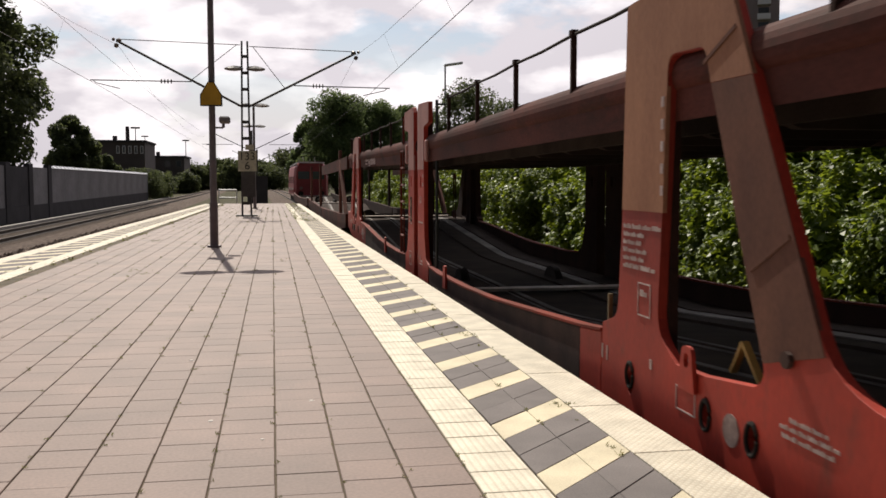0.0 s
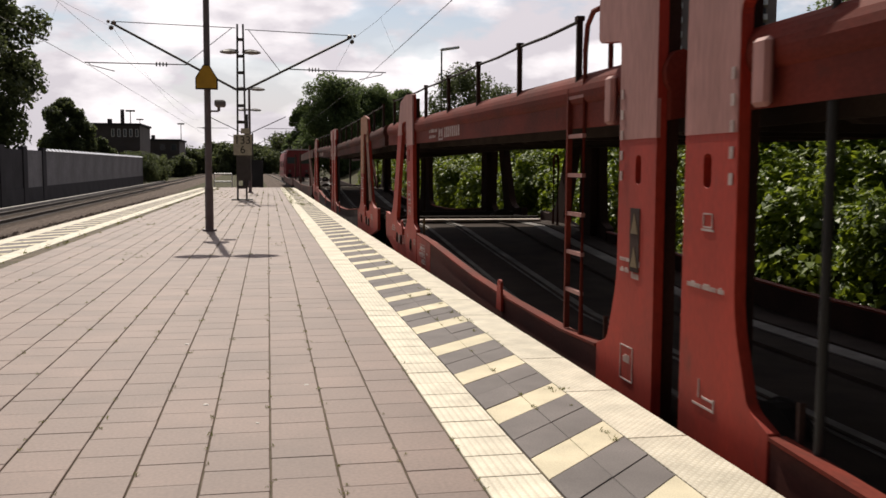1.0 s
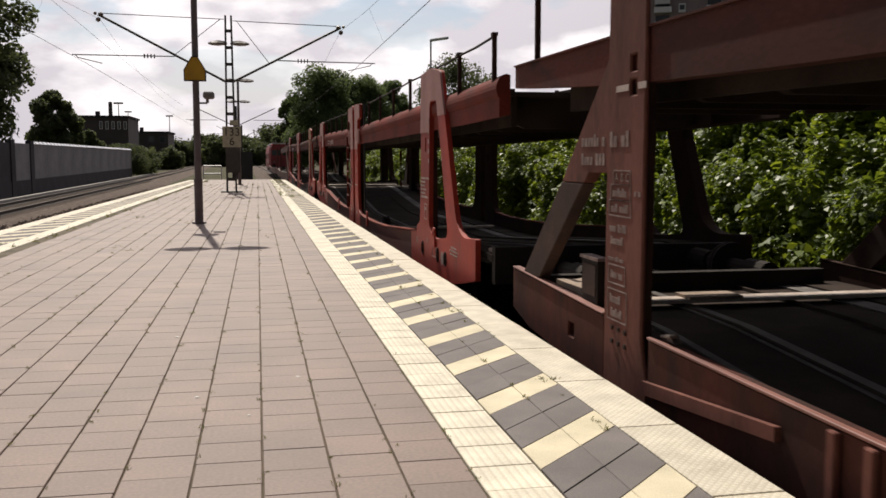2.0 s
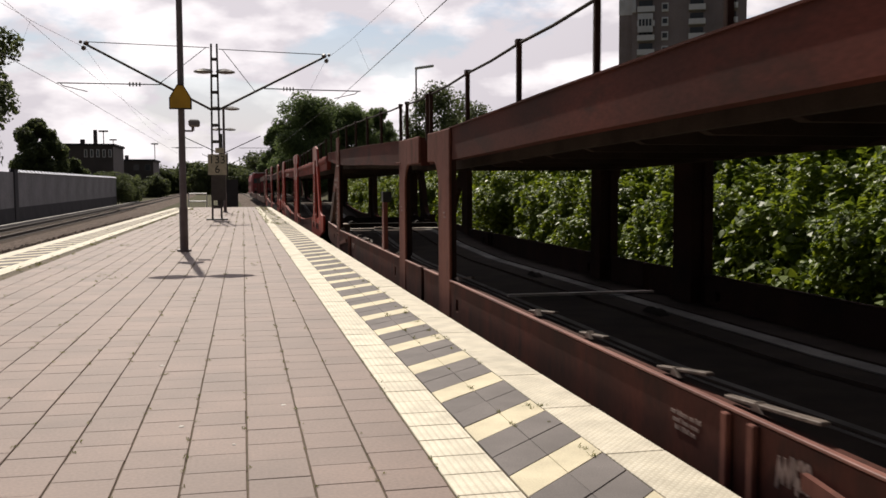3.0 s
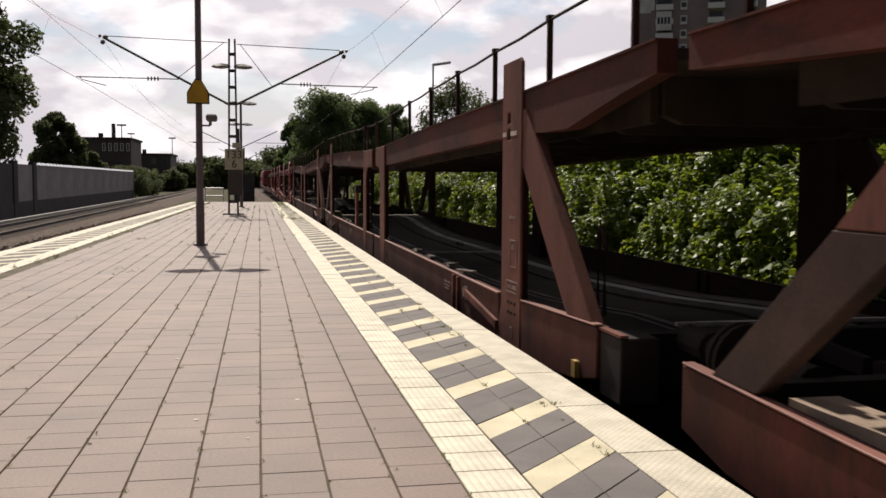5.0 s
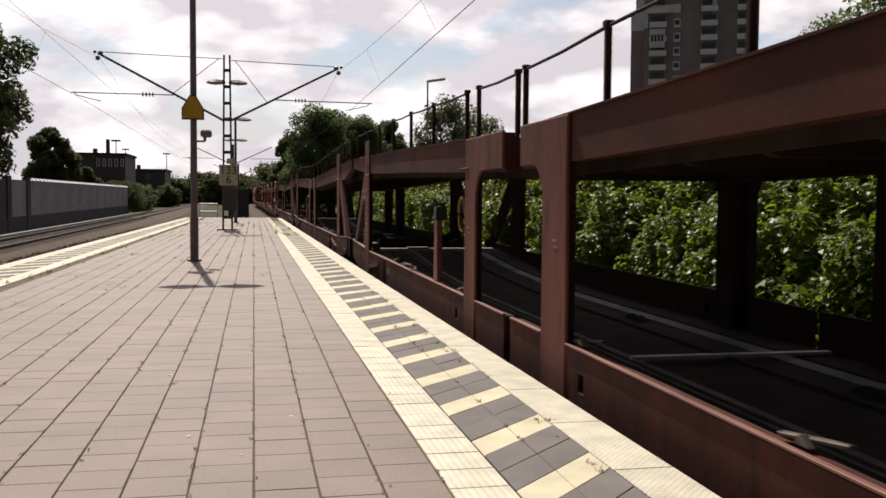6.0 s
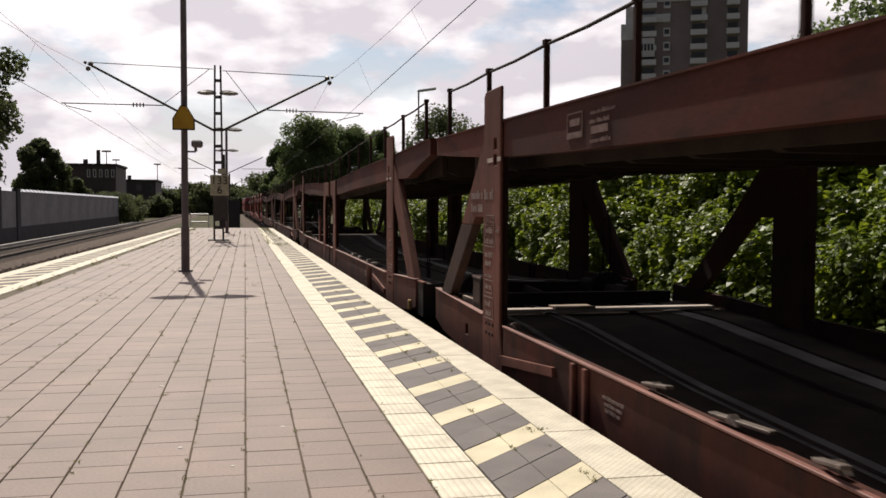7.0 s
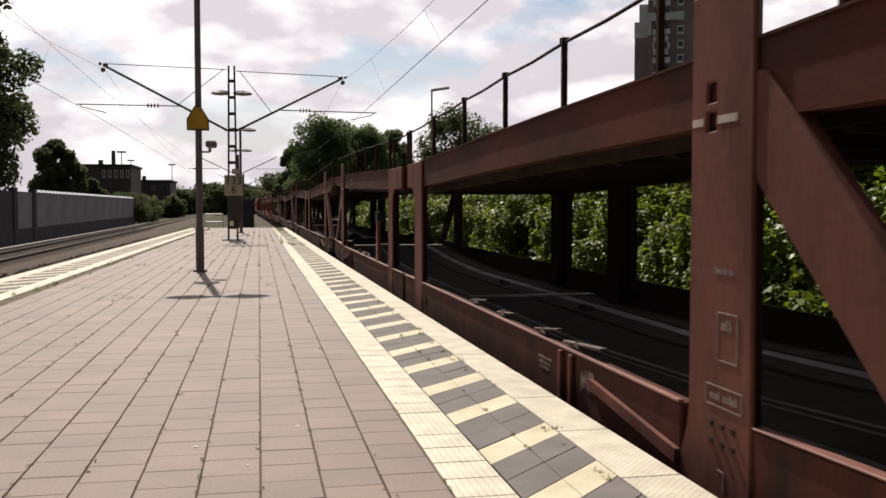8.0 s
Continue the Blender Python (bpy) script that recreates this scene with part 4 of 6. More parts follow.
            # middle post with rounded haunch
            j = mid - 0.1 if front else mid - 0.49
            bm = bmesh.new()
            plate(bm, x0 - 0.003, xp[1], P([(m0 - 0.02, -0.24), (m0, 1.55, 0.02), (m0, 1.97), (j, 1.97), (j, 1.62), (m1 + 0.16, 1.62, 0.14), (m1, 1.4), (m1, -0.24)]))
            mp = part("middle_post", bm, pale, root, bevel=0.01)
            # web behind the middle post: shade painted in as near-black
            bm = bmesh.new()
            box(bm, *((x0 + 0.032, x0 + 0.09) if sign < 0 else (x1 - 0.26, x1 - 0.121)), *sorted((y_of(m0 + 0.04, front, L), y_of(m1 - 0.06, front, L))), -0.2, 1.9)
            part("post_web", bm, SHADE_DARK, root)
            if sign < 0:
                yp = y_of(p0 + 0.24, front, L)
                if front:
                    bars(post, x0, [*outline(yp - 0.02, 1.225, 0.27, 0.09), *outline(yp, 1.13, 0.32, 0.1), *outline(yp + 0.01, 1.03, 0.36, 0.1), *words(yp, 1.13, 0.26, 0.055, 41), *words(yp, 1.03, 0.3, 0.055, 42),
                                    *words(yp + 0.02, 0.9, 0.3, 0.05, 43), *words(yp + 0.04, 0.82, 0.22, 0.05, 44), *words(yp + 0.06, 0.7, 0.26, 0.03, 45), *outline(yp + 0.04, 0.6, 0.28, 0.12), *words(yp + 0.04, 0.6, 0.2, 0.05, 46),
                                    *outline(yp + 0.03, 0.4, 0.32, 0.2), *words(yp + 0.03, 0.44, 0.24, 0.055, 47), *words(yp + 0.03, 0.35, 0.2, 0.055, 48), (yp - 0.3, 1.13, 0.03, 0.03), (yp - 0.24, 1.13, 0.03, 0.03)])
                    for k, letter in enumerate("ABC"):
                        ob = new("load_letter", text_mesh(letter, 0.075, MARK))
                        ob.parent, ob.matrix_basis = post, pose(x0 - 0.001, yp + 0.07 - 0.09 * k, 1.225, 90, 0, -90)
                    # the running number reaches over the gusset and the post
                    bars(post, x0, [c for c in words(y_of(2.92, front, L), 1.47, 0.4, 0.1, 49) if c[0] < y_of(p0 + 0.02, front, L)])
                    bars(root, x0 + 0.012, [c for c in words(y_of(2.46, front, L), 1.47, 0.5, 0.085, 50) + words(y_of(2.46, front, L), 1.34, 0.5, 0.08, 51) if c[0] > y_of(p0 - 0.03, front, L)])
                else:
                    bars(post, x0, [*words(yp, 1.03, 0.2, 0.035, 52), *outline(yp - 0.03, 0.7, 0.2, 0.24), *words(yp - 0.03, 0.76, 0.12, 0.05, 53), *outline(yp, 0.395, 0.36, 0.1), *words(yp, 0.395, 0.28, 0.04, 54),
                                    (yp + 0.02, 0.02, 0.06, 0.012), (yp - 0.01, -0.03, 0.012, 0.08)])
                bars(post, x0 + 0.001, [(y_of(p0 + 0.24, front, L), 1.785, 0.2, 0.04), (y_of(p0 + 0.55, front, L), 1.785, 0.12, 0.04)], WORN_SUNLIT)
                bars(mp, x0 - 0.003, [(y_of(m0 + 0.22, front, L) + 0.03 * k, 0.98 + 0.05 * k, 0.09, 0.018) for k in range(2)])
                bm = bmesh.new()
                for k in range(6):
                    yk, zk = y_of(p0 + 0.14 + 0.11 * (k % 3), front, L), 0.16 + 0.09 * (k // 3)
                    tube(bm, [(x0 - 0.012, yk, zk), (x0, yk, zk)], 0.017, 8)
                tagged(part("rivets", bm, GRIMY, post), kind="stuff")
                bars(root, x0 + 0.006, [c for k in range(3) for c in words(y_of(6.0, front, L), 0.13 - 0.04 * k, 0.34 - 0.05 * k, 0.026, 70 + k)])
        # upper side beams with a deeper haunch at the ends
        bm = bmesh.new()
        for ya, yb in ((-0.38, -mid + 0.08), (-mid - 0.48, -L + 0.04)):
            rows = []
            for k in range(25):
                y = ya + (yb - ya) * k / 24
                z = deck_up(y) + 0.07
                dep = float(np.interp(-y, [0, 1.5, 3.0, 5.0, 13.5], [0.18, 0.26, 0.33, 0.36, 0.36]) if y > -mid else np.interp(L + y, [0, 0.4, 1.0, 1.7, 3.0, 5.0, 13.5], [0.2, 0.24, 0.32, 0.42, 0.37, 0.37, 0.36]))
                rows.append([bm.verts.new((sign * (1.47 + (WIDE if sign > 0 else 0) - px), y, z + pz)) for px, pz in ((0, -dep), (0, -0.014), (-0.017, -0.014), (-0.017, 0), (0.13, 0), (0.13, -dep))])
            for a, b in zip(rows, rows[1:]):
                for k in range(6):
                    bm.faces.new((a[k], a[(k + 1) % 6], b[(k + 1) % 6], b[k]))
            bm.faces.new(rows[0])
            bm.faces.new(rows[-1])
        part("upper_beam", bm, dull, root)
        if sign < 0:
            # flat dark plate: the shade inside the step opening put into its colour
            bm = bmesh.new()
            box(bm, -1.474, -1.45, -11.92, -11.62, 1.68, 1.78)
            part("step_recess", bm, UNDER, root, "dark plate painted for the shade in the step opening")
            bm = bmesh.new()
            tube(bm, [(-1.5, -11.95, 1.66), (-1.5, -11.58, 1.66)], 0.014, 6)
            part("grab_bar", bm, BROWN_PALE, root)
    # stubby stake beside the middle
    for sign in (-1,):
        bm = bmesh.new()
        y = -10.09
        plate(bm, -1.49, -1.42, [(y - 0.12, 0.292), (y + 0.13, 0.292), (y + 0.07, 1.22), (y - 0.08, 1.22)])
        st = part("stake", bm, RED_BROWN, root, bevel=0.01)
        bm = bmesh.new()
        box(bm, -1.5, -1.36, y - 0.09, y + 0.08, 1.06, 1.232)
        part("stake_cap", bm, BLACK, st)
    bm = bmesh.new()
    tube(bm, [(-1.15, -10.1 + 0.17 * math.cos(a), 1.14 + 0.21 * math.sin(a)) for a in (-2.0 + 0.3 * k for k in range(20))], 0.022, 8)
    part("brake_hose", bm, HOSE, root, "yellowish looped hose")
    ys = [-0.75 - k * (L - 1.5) / 40 for k in range(41)]
    deck_sheet(root, "lower_deck", ys, deck_low, DECK)
    deck_sheet(root, "upper_deck", [-0.12 - k * (L - 0.24) / 40 for k in range(41)], deck_up, DECK, 1.33)
    cross_ribs(root, -0.9, -L + 0.9, deck_up)
    # deck strips coloured bright for the sun that falls between the decks
    for y in (-1.72, -mid - 0.6, -L + 1.75):
        bm = bmesh.new()
        w = 0.04 if abs(y + mid) < 2 else 0.1 if y > -mid else 0.025
        box(bm, -0.5 if w < 0.05 else -1.3, 1.45, y - w, y + w, deck_low(y) + 0.04, deck_low(y) + 0.07)
        bp = part("bright_plate", bm, WORN_SUNLIT, root, "steel strip painted pale for the sun falling on it")
        if w == 0.1:
            bm = bmesh.new()
            box(bm, -0.45, 0.0, y - 0.13, y + 0.14, deck_low(y) + 0.072, deck_low(y) + 0.095)
            part("hinge_plate", bm, PLANK, bp)
    # wheel chocks lying on the sill edge
    rnd = random.Random(3)
    for d, long in ((3.62, 0.2), (6.5, 0.35), (7.4, 0.5), (8.2, 0.3), (11.35, 0.25), (15.3, 0.3), (18.1, 0.4), (19.25, 0.35), (20.6, 0.5), (21.5, 0.75)):
        bm = bmesh.new()
        a, lift = rnd.uniform(-0.6, 0.9), rnd.uniform(0.0, 0.05)
        beam(bm, (-1.43, -d + long / 2, 0.305), (-1.43 + 0.13 * a, -d - long / 2, 0.315 + lift), 0.05, 0.02)
        plate(bm, -1.45, -1.4, [(-d + long * 0.2, 0.292), (-d + long * 0.2 - 0.12, 0.292), (-d + long * 0.2 - 0.05, 0.345)])
        part("wheel_chock", bm, CHOCK, root, bevel=0.004)
    # ladder on the far side and a rounded hose loop
    bm = bmesh.new()
    for dy in (0, 0.33):
        beam(bm, (-1.3, -mid + 2.15 - dy, 0.3), (-1.3, -mid + 2.15 - dy, 1.9), 0.03, 0.04, up=(1, 0, 0))
    lad = part("ladder", bm, UNDER, root)
    for k in range(5):
        bm = bmesh.new()
        beam(bm, (-1.3, -mid + 2.15, 0.45 + 0.3 * k), (-1.3, -mid + 1.82, 0.45 + 0.3 * k), 0.022)
        part("rung", bm, GALV, lad)
    scrawl(root, -1.497, -21.8, 0.12, 0.24, 0.2, 23)
    bm = bmesh.new()
    tube(bm, [(1.3, -L + 1.2, 0.35), (1.3, -L + 1.2, 1.1), (1.3, -L + 1.14, 1.2), (1.3, -L + 1.0, 1.2), (1.3, -L + 0.94, 1.1), (1.3, -L + 0.94, 0.35)], 0.025, 8)
    part("grab_hoop", bm, UNDER, root)
    bm = bmesh.new()
    tube(bm, [(-1.16, -L + 1.76, 0.33), (-1.16, -L + 1.76, 0.9), (-1.16, -L + 1.74, 0.97), (-1.16, -L + 1.69, 1.0), (-1.16, -L + 1.64, 0.97), (-1.16, -L + 1.62, 0.9), (-1.16, -L + 1.62, 0.33)], 0.02, 8)
    part("grab_hoop", bm, GRIMY, root)
    bm = bmesh.new()
    box(bm, -1.53, -1.47, -L + 1.22, -L + 1.3, -0.06, 0.06)
    part("lashing_lug", bm, HOSE, root)
    # added tan plate: the sunlit edge of the lower deck, put into its colour
    bm = bmesh.new()
    box(bm, -1.36, -1.1, -2.1, -1.28, 0.2, 0.36)
    part("ramp_plate", bm, PLANK, root, "tan plate painted for the sunlit edge of the lower deck")
    # notice frame beside the end post
    bm = bmesh.new()
    box(bm, -1.45, -1.38, -2.46, -2.14, 0.2, 0.63)
    nf = part("notice_frame", bm, UNDER, root)
    bm = bmesh.new()
    box(bm, -1.456, -1.451, -2.43, -2.17, 0.38, 0.6)
    part("notice_plate", bm, GRIMY, nf)
    bm = bmesh.new()
    box(bm, -1.46, -1.37, -2.48, -2.12, 0.633, 0.655)
    part("frame_top", bm, MARK, nf, "pale top edge")
    posts = [-d for d in (1.1, 2.85, 4.6, 6.33, 8.07, 9.82, 11.74, 12.28, 13.74, 13.98, 15.88, 17.72, 19.5, 21.23, 22.98, 24.75, 26.5)]
    posts = [y + 0.15 for y in posts]
    rail_posts(root, posts, lambda y: deck_up(y) + 0.07, SHADE_DARK, tall=0.5)
    for front in (True, False):
        coupling_gear(root, front, L)
        bm = bmesh.new()
        ya, yb = sorted((y_of(0.73, front, L), y_of(0.86, front, L)))
        box(bm, -1.36, 1.36, ya, yb, -0.02, 0.33)
        part("buffer_beam", bm, UNDER, root)
        wheelset(root, y_of(2.6, front, L))
        wheelset(root, y_of(mid - 2.2, front, L))
    return root


def locomotive(m):
    root = thing("locomotive", "dark red electric locomotive with raised roof gear", "locomotive", m=m)
    L = 16.0
    bm = bmesh.new()
    rows = []
    for y, w, h in ((0, 1.25, 0.9), (-0.5, 1.45, 1.0), (-L + 0.5, 1.45, 1.0), (-L, 1.25, 0.9)):
        prof = [(-w, 0.05), (-w, 1.7), (-w * 0.93, 2.5), (-w * 0.75, 2.85), (w * 0.75, 2.85), (w * 0.93, 2.5), (w, 1.7), (w, 0.05)]
        rows.append([bm.verts.new((x, y, z)) for x, z in prof])
    for a, b in zip(rows, rows[1:]):
        for k in range(8):
            bm.faces.new((a[k], a[(k + 1) % 8], b[(k + 1) % 8], b[k]))
    bm.faces.new(rows[0])
    bm.faces.new(rows[-1])
    part("body", bm, LOCO_RED, root)
    bm = bmesh.new()
    box(bm, -1.05, 1.05, -L + 0.6, -0.6, 2.853, 2.98)
    part("roof", bm, LOCO_ROOF, root)
    bm = bmesh.new()
    box(bm, -1.475, -1.452, -L + 0.4, -0.4, 0.6, 0.72)
    box(bm, -1.475, -1.452, -L + 0.4, -0.4, 0.1, 0.16)
    part("white_stripe", bm, MARK, root)
    for x in (-0.62, 0.62):
        bm = bmesh.new()
        box(bm, x - 0.48, x + 0.48, -L - 0.02, -L + 0.02, 1.5, 2.15)
        part("rear_window", bm, GLASS, root)
        bm = bmesh.new()
        tube(bm, [(x * 1.35, -L - 0.05, 0.75), (x * 1.35, -L + 0.02, 0.75)], 0.13, 12)
        part("rear_lamp", bm, MARK, root)
    bm = bmesh.new()
    box(bm, -1.16, 1.16, -L - 0.03, -L + 0.2, 2.853, 2.93)
    box(bm, -1.3, -1.12, -L + 0.25, -0.4, 2.74, 2.82)
    part("roof_edge", bm, WALL_CAP, root, "pale grey roof edge")
    for y in (-L + 1.0, -1.7, -5.0, -8.0, -11.0):
        bm = bmesh.new()
        box(bm, -1.47, -1.45, y - 0.35, y + 0.35, 1.15, 1.75)
        part("side_window", bm, GLASS, root)
    for y in (-3.5, -12.5):
        bm = bmesh.new()
        for s in (-0.5, 0.5):
            tube(bm, [(s, y - 0.8, 2.95), (s, y + 0.7, 3.45), (s * 0.8, y - 0.5, 4.05 if y > -5 else 3.5)], 0.03, 6)
        tube(bm, [(-0.9, y - 0.5, 4.05 if y > -5 else 3.5), (0.9, y - 0.5, 4.05 if y > -5 else 3.5)], 0.03, 6)
        part("pantograph", bm, UNDER, root)
    bm = bmesh.new()
    box(bm, -1.3, 1.3, -L + 1.5, -1.5, -0.45, 0.04)
    part("underframe", bm, UNDER, root)
    for y in (-2.5, -5.2, -L + 5.2, -L + 2.5):
        wheelset(root, y)
    return root


def flat_wagon(m, posts):
    """Low car wagon behind the engine; one has thin posts and an upper deck over its rear half alone."""
    root = thing("car_carrier_wagon", "brown car carrier wagon with thin posts and half an upper deck" if posts else "low brown flat car wagon without upper deck", "wagon", "wagons of the train", m=m)
    L, mid = LEN_A, LEN_A / 2
    deck_low = lerp_z([(0, 0.1), (2.5, 0.05), (5, -0.25), (L - 5, -0.25), (L - 2.5, 0.05), (L, 0.1)])
    deck_up = lerp_z([(0, 1.9), (mid, 1.9), (L, 2.02)])
    for sign in (-1, 1):
        x0, x1 = side_x(sign, 0.12)
        for front in (True, False):
            bm = bmesh.new()
            plate(bm, x0, x1, [(y_of(a, front, L), z) for a, z in ((0.7, 0.37), (3.2, 0.3), (mid - 0.1, 0.2), (mid - 0.1, -0.25), (3.2, -0.25), (0.7, -0.05))])
            # far sill and posts are near-black: shade put into their paint
            part("side_sill", bm, BROWN if sign < 0 else SHADE_DARK, root, bevel=0.01)
            coupling_gear(root, front, L) if sign < 0 else None
        if not posts:
            continue
        for y, top in ((-3.3, 2.1), (-mid + 1.5, 2.1), (-L + 3.3, 2.35)):
            bm = bmesh.new()
            box(bm, x0 + 0.01, x1 - 0.01, y - 0.1, y + 0.1, -0.2, top)
            part("post", bm, BROWN_PALE if sign < 0 else SHADE_DARK, root, bevel=0.01)
        bm = bmesh.new()
        plate(bm, x0 + 0.012, x1 - 0.012, [(-L + 1.0, 0.36), (-L + 1.35, 0.36), (-L + 3.19, 1.75), (-L + 3.19, 2.06), (-L + 2.95, 2.0)])
        part("brace", bm, BROWN_PALE, root)
        bm = bmesh.new()
        strip(bm, [(x0 + 0.03, -0.3), (x1 - 0.02, -0.3), (x1 - 0.02, 0.07), (x0 + 0.03, 0.07)], [-mid + k * (0.4 - mid) / 8 for k in range(9)], deck_up)
        part("upper_beam", bm, BROWN, root)
    deck_sheet(root, "lower_deck", [-0.75 - k * (L - 1.5) / 30 for k in range(31)], deck_low, DECK)
    if posts:
        deck_sheet(root, "upper_deck", [-mid - k * (mid - 0.4) / 12 for k in range(13)], deck_up, DECK, 1.33)
    # strips at the deck ends, paler than the deck for painted sunlight
    for y in (-1.15, -L + 1.15):
        bm = bmesh.new()
        box(bm, -1.3, 1.3, y - 0.12, y + 0.12, deck_low(y) + 0.04, deck_low(y) + 0.075)
        part("bright_plate", bm, WORN_SUNLIT, root, "steel strip painted pale for the sun falling on it")
    for y in (-2.6, -mid, -L + 2.6):
        wheelset(root, y)
    return root


def weathered_beam(root, k):
    """What the paint of single wagons shows on the upper beam: bleached patches, a repainted field, worn signs."""
    patches = {1: ((1.7, 2.05, 0.6, 0.05), (8.45, 1.885, 0.42, 0.085)), 2: (), 3: ()}[k]
    for q, z, half, tall in patches:
        rim = random.Random(int(q * 10))
        bm = bmesh.new()
        plate(bm, -1.473, -1.469, [(-q + half * math.cos(a) * rim.uniform(0.75, 1.15), z + tall * math.sin(a) * rim.uniform(0.7, 1.2)) for a in (i * math.pi / 9 for i in range(18))])
        part("faded_patch", bm, FADED, root, "paint bleached to dull beige")
    if k == 1:
        scrawl(root, -1.497, -1.5, 0.14, 0.74, 0.26, 5)
        scrawl(root, -1.501, -2.86, 0.03, 0.42, 0.2, 9)
        scrawl(root, -1.497, -9.0, 0.07, 0.5, 0.24, 21)
    if k == 3:
        bars(root, -1.473, [*outline(-5.19, 1.93, 0.3, 0.17, 0.012), (-5.19, 1.865, 0.28, 0.035), (-5.19, 1.95, 0.2, 0.05), *words(-5.72, 1.99, 0.44, 0.028, 60), *words(-5.66, 1.93, 0.36, 0.03, 61),
                            (-5.66, 1.87, 0.3, 0.05), *words(-5.68, 1.8, 0.36, 0.03, 62)], BEAM_MARK)


SPEED = 16.7
A_JOINT = 1.52                       # rear coupling of the second red wagon at the start
train = []
for k in range(4):
    train.append((red_wagon(pose(0, 0, 0), primer=k == 1) if k < 2 else flat_wagon(pose(0, 0, 0), k == 2), A_JOINT + LEN_A * k, LEN_A))
loco = locomotive(pose(0, 0, 0))
train.append((loco, A_JOINT + LEN_A * 3 + 16.0, 16.0))
rear = A_JOINT - LEN_A + 0.02
brown = brown_wagon(pose(0, 0, 0))
for k in range(5):
    w = brown if k == 0 else copy_thing(brown, pose(0, 0, 0))
    if k in (1, 2, 3):
        weathered_beam(w, k)
    train.append((w, rear - LEN_B * k, LEN_B))


# ---- vegetation tools ----
def leaves(name, centres, radii, count, size, mat, seed, squash=1.0, inner=0.55):
    """Single leaves on and in a heap of round clumps, each leaf a folded blade."""
    rng = np.random.default_rng(seed)
    c, r = np.array(centres, float), np.array(radii, float)
    pick = rng.choice(len(c), count, p=r ** 2 / np.sum(r ** 2))
    d = rng.normal(size=(count, 3))
    d /= np.linalg.norm(d, axis=1)[:, None]
    rad = r[pick] * (inner + (1.06 - inner) * rng.random(count) ** 0.45)
    p = c[pick] + d * rad[:, None] * np.array([1, 1, squash])
    nrm = d * 0.7 + rng.normal(size=(count, 3)) * 0.55 + np.array([0, 0, 0.35])
    nrm /= np.linalg.norm(nrm, axis=1)[:, None]
    t = np.cross(nrm, rng.normal(size=(count, 3)))
    t /= np.linalg.norm(t, axis=1)[:, None]
    b = np.cross(nrm, t)
    s = size * (0.6 + 0.8 * rng.random(count))[:, None]
    quad = np.stack([p - t * s * 0.5, p + b * s * 0.3 + nrm * s * 0.08, p + t * s * 0.55, p - b * s * 0.3 + nrm * s * 0.08], 1).reshape(-1, 3)
    f = np.arange(count * 4).reshape(-1, 4)
    return quads(name, quad.tolist(), f.tolist(), mat)


def stems(pts_list, mat_name="stem"):
    bm = bmesh.new()
    for pts, r0, r1 in pts_list:
        tube(bm, pts, r0, 7, r1)
    return bm


def dome_leaves(name, w, h, count, size, mat, seed):
    """Broad leaves lying over a bumpy dome, thinning out in its hollows."""
    rng = np.random.default_rng(seed)
    verts, faces = [], []
    while len(faces) < count:
        d = rng.normal(size=3)
        d /= np.linalg.norm(d)
        if d[2] < -0.1:
            d[2] = -d[2]
        q = Vector(d)
        bump = 0.34 * noise.noise(q * 2.1 + Vector((seed, 0, 0))) + 0.26 * noise.noise(q * 5.2 + Vector((0, seed, 0)))
        depth = rng.random() ** 2.2
        if (bump < -0.11 and rng.random() < 0.7) or (d[2] < 0.35 and rng.random() < 0.62):
            continue
        r = 1 + bump - 0.42 * depth
        c = np.array((d[0] * w * r, d[1] * w * r, 0.1 * h + d[2] * h * 0.9 * r))
        nrm = d * 0.5 + rng.normal(size=3) * 0.42 + np.array((0, 0, 0.5))
        nrm /= np.linalg.norm(nrm)
        t = np.cross(nrm, rng.normal(size=3))
        t /= np.linalg.norm(t)
        b = np.cross(nrm, t)
        s = size * (0.45 + 0.95 * rng.random())
        k = len(verts)
        verts += [tuple(c + s * (t * u + b * v + nrm * e)) for u, v, e in ((-0.5, 0, 0), (-0.2, 0.36, 0.07), (0.2, 0.3, 0.05), (0.6, 0, -0.12), (0.2, -0.3, 0.05), (-0.2, -0.36, 0.07))]
        faces.append(tuple(range(k, k + 6)))
    return quads(name, verts, faces, mat)


def shrub(seed, w, h, n, size, mat, label):
    """A leafy bush: stems from the ground and a bumpy dome of leaves."""
    rng = random.Random(seed)
    root = thing("bush", label, "bush", "bushes behind the train")
    st = []
    for k in range(14):
        a, q = rng.uniform(0, 6.28), math.sqrt(rng.random())
        x, y, z = math.cos(a) * q * w * 0.8, math.sin(a) * q * w * 0.8, h * rng.uniform(0.4, 0.85)
        st.append(([(x * 0.2, y * 0.2, -0.5), (x * 0.6, y * 0.6, z * 0.5), (x, y, z)], 0.03, 0.008))
    part("stems", stems(st), BARK, root)
    crown = new("crown", dome_leaves("crown", w, h, n, size, mat, seed))
    crown.parent = root
    return root


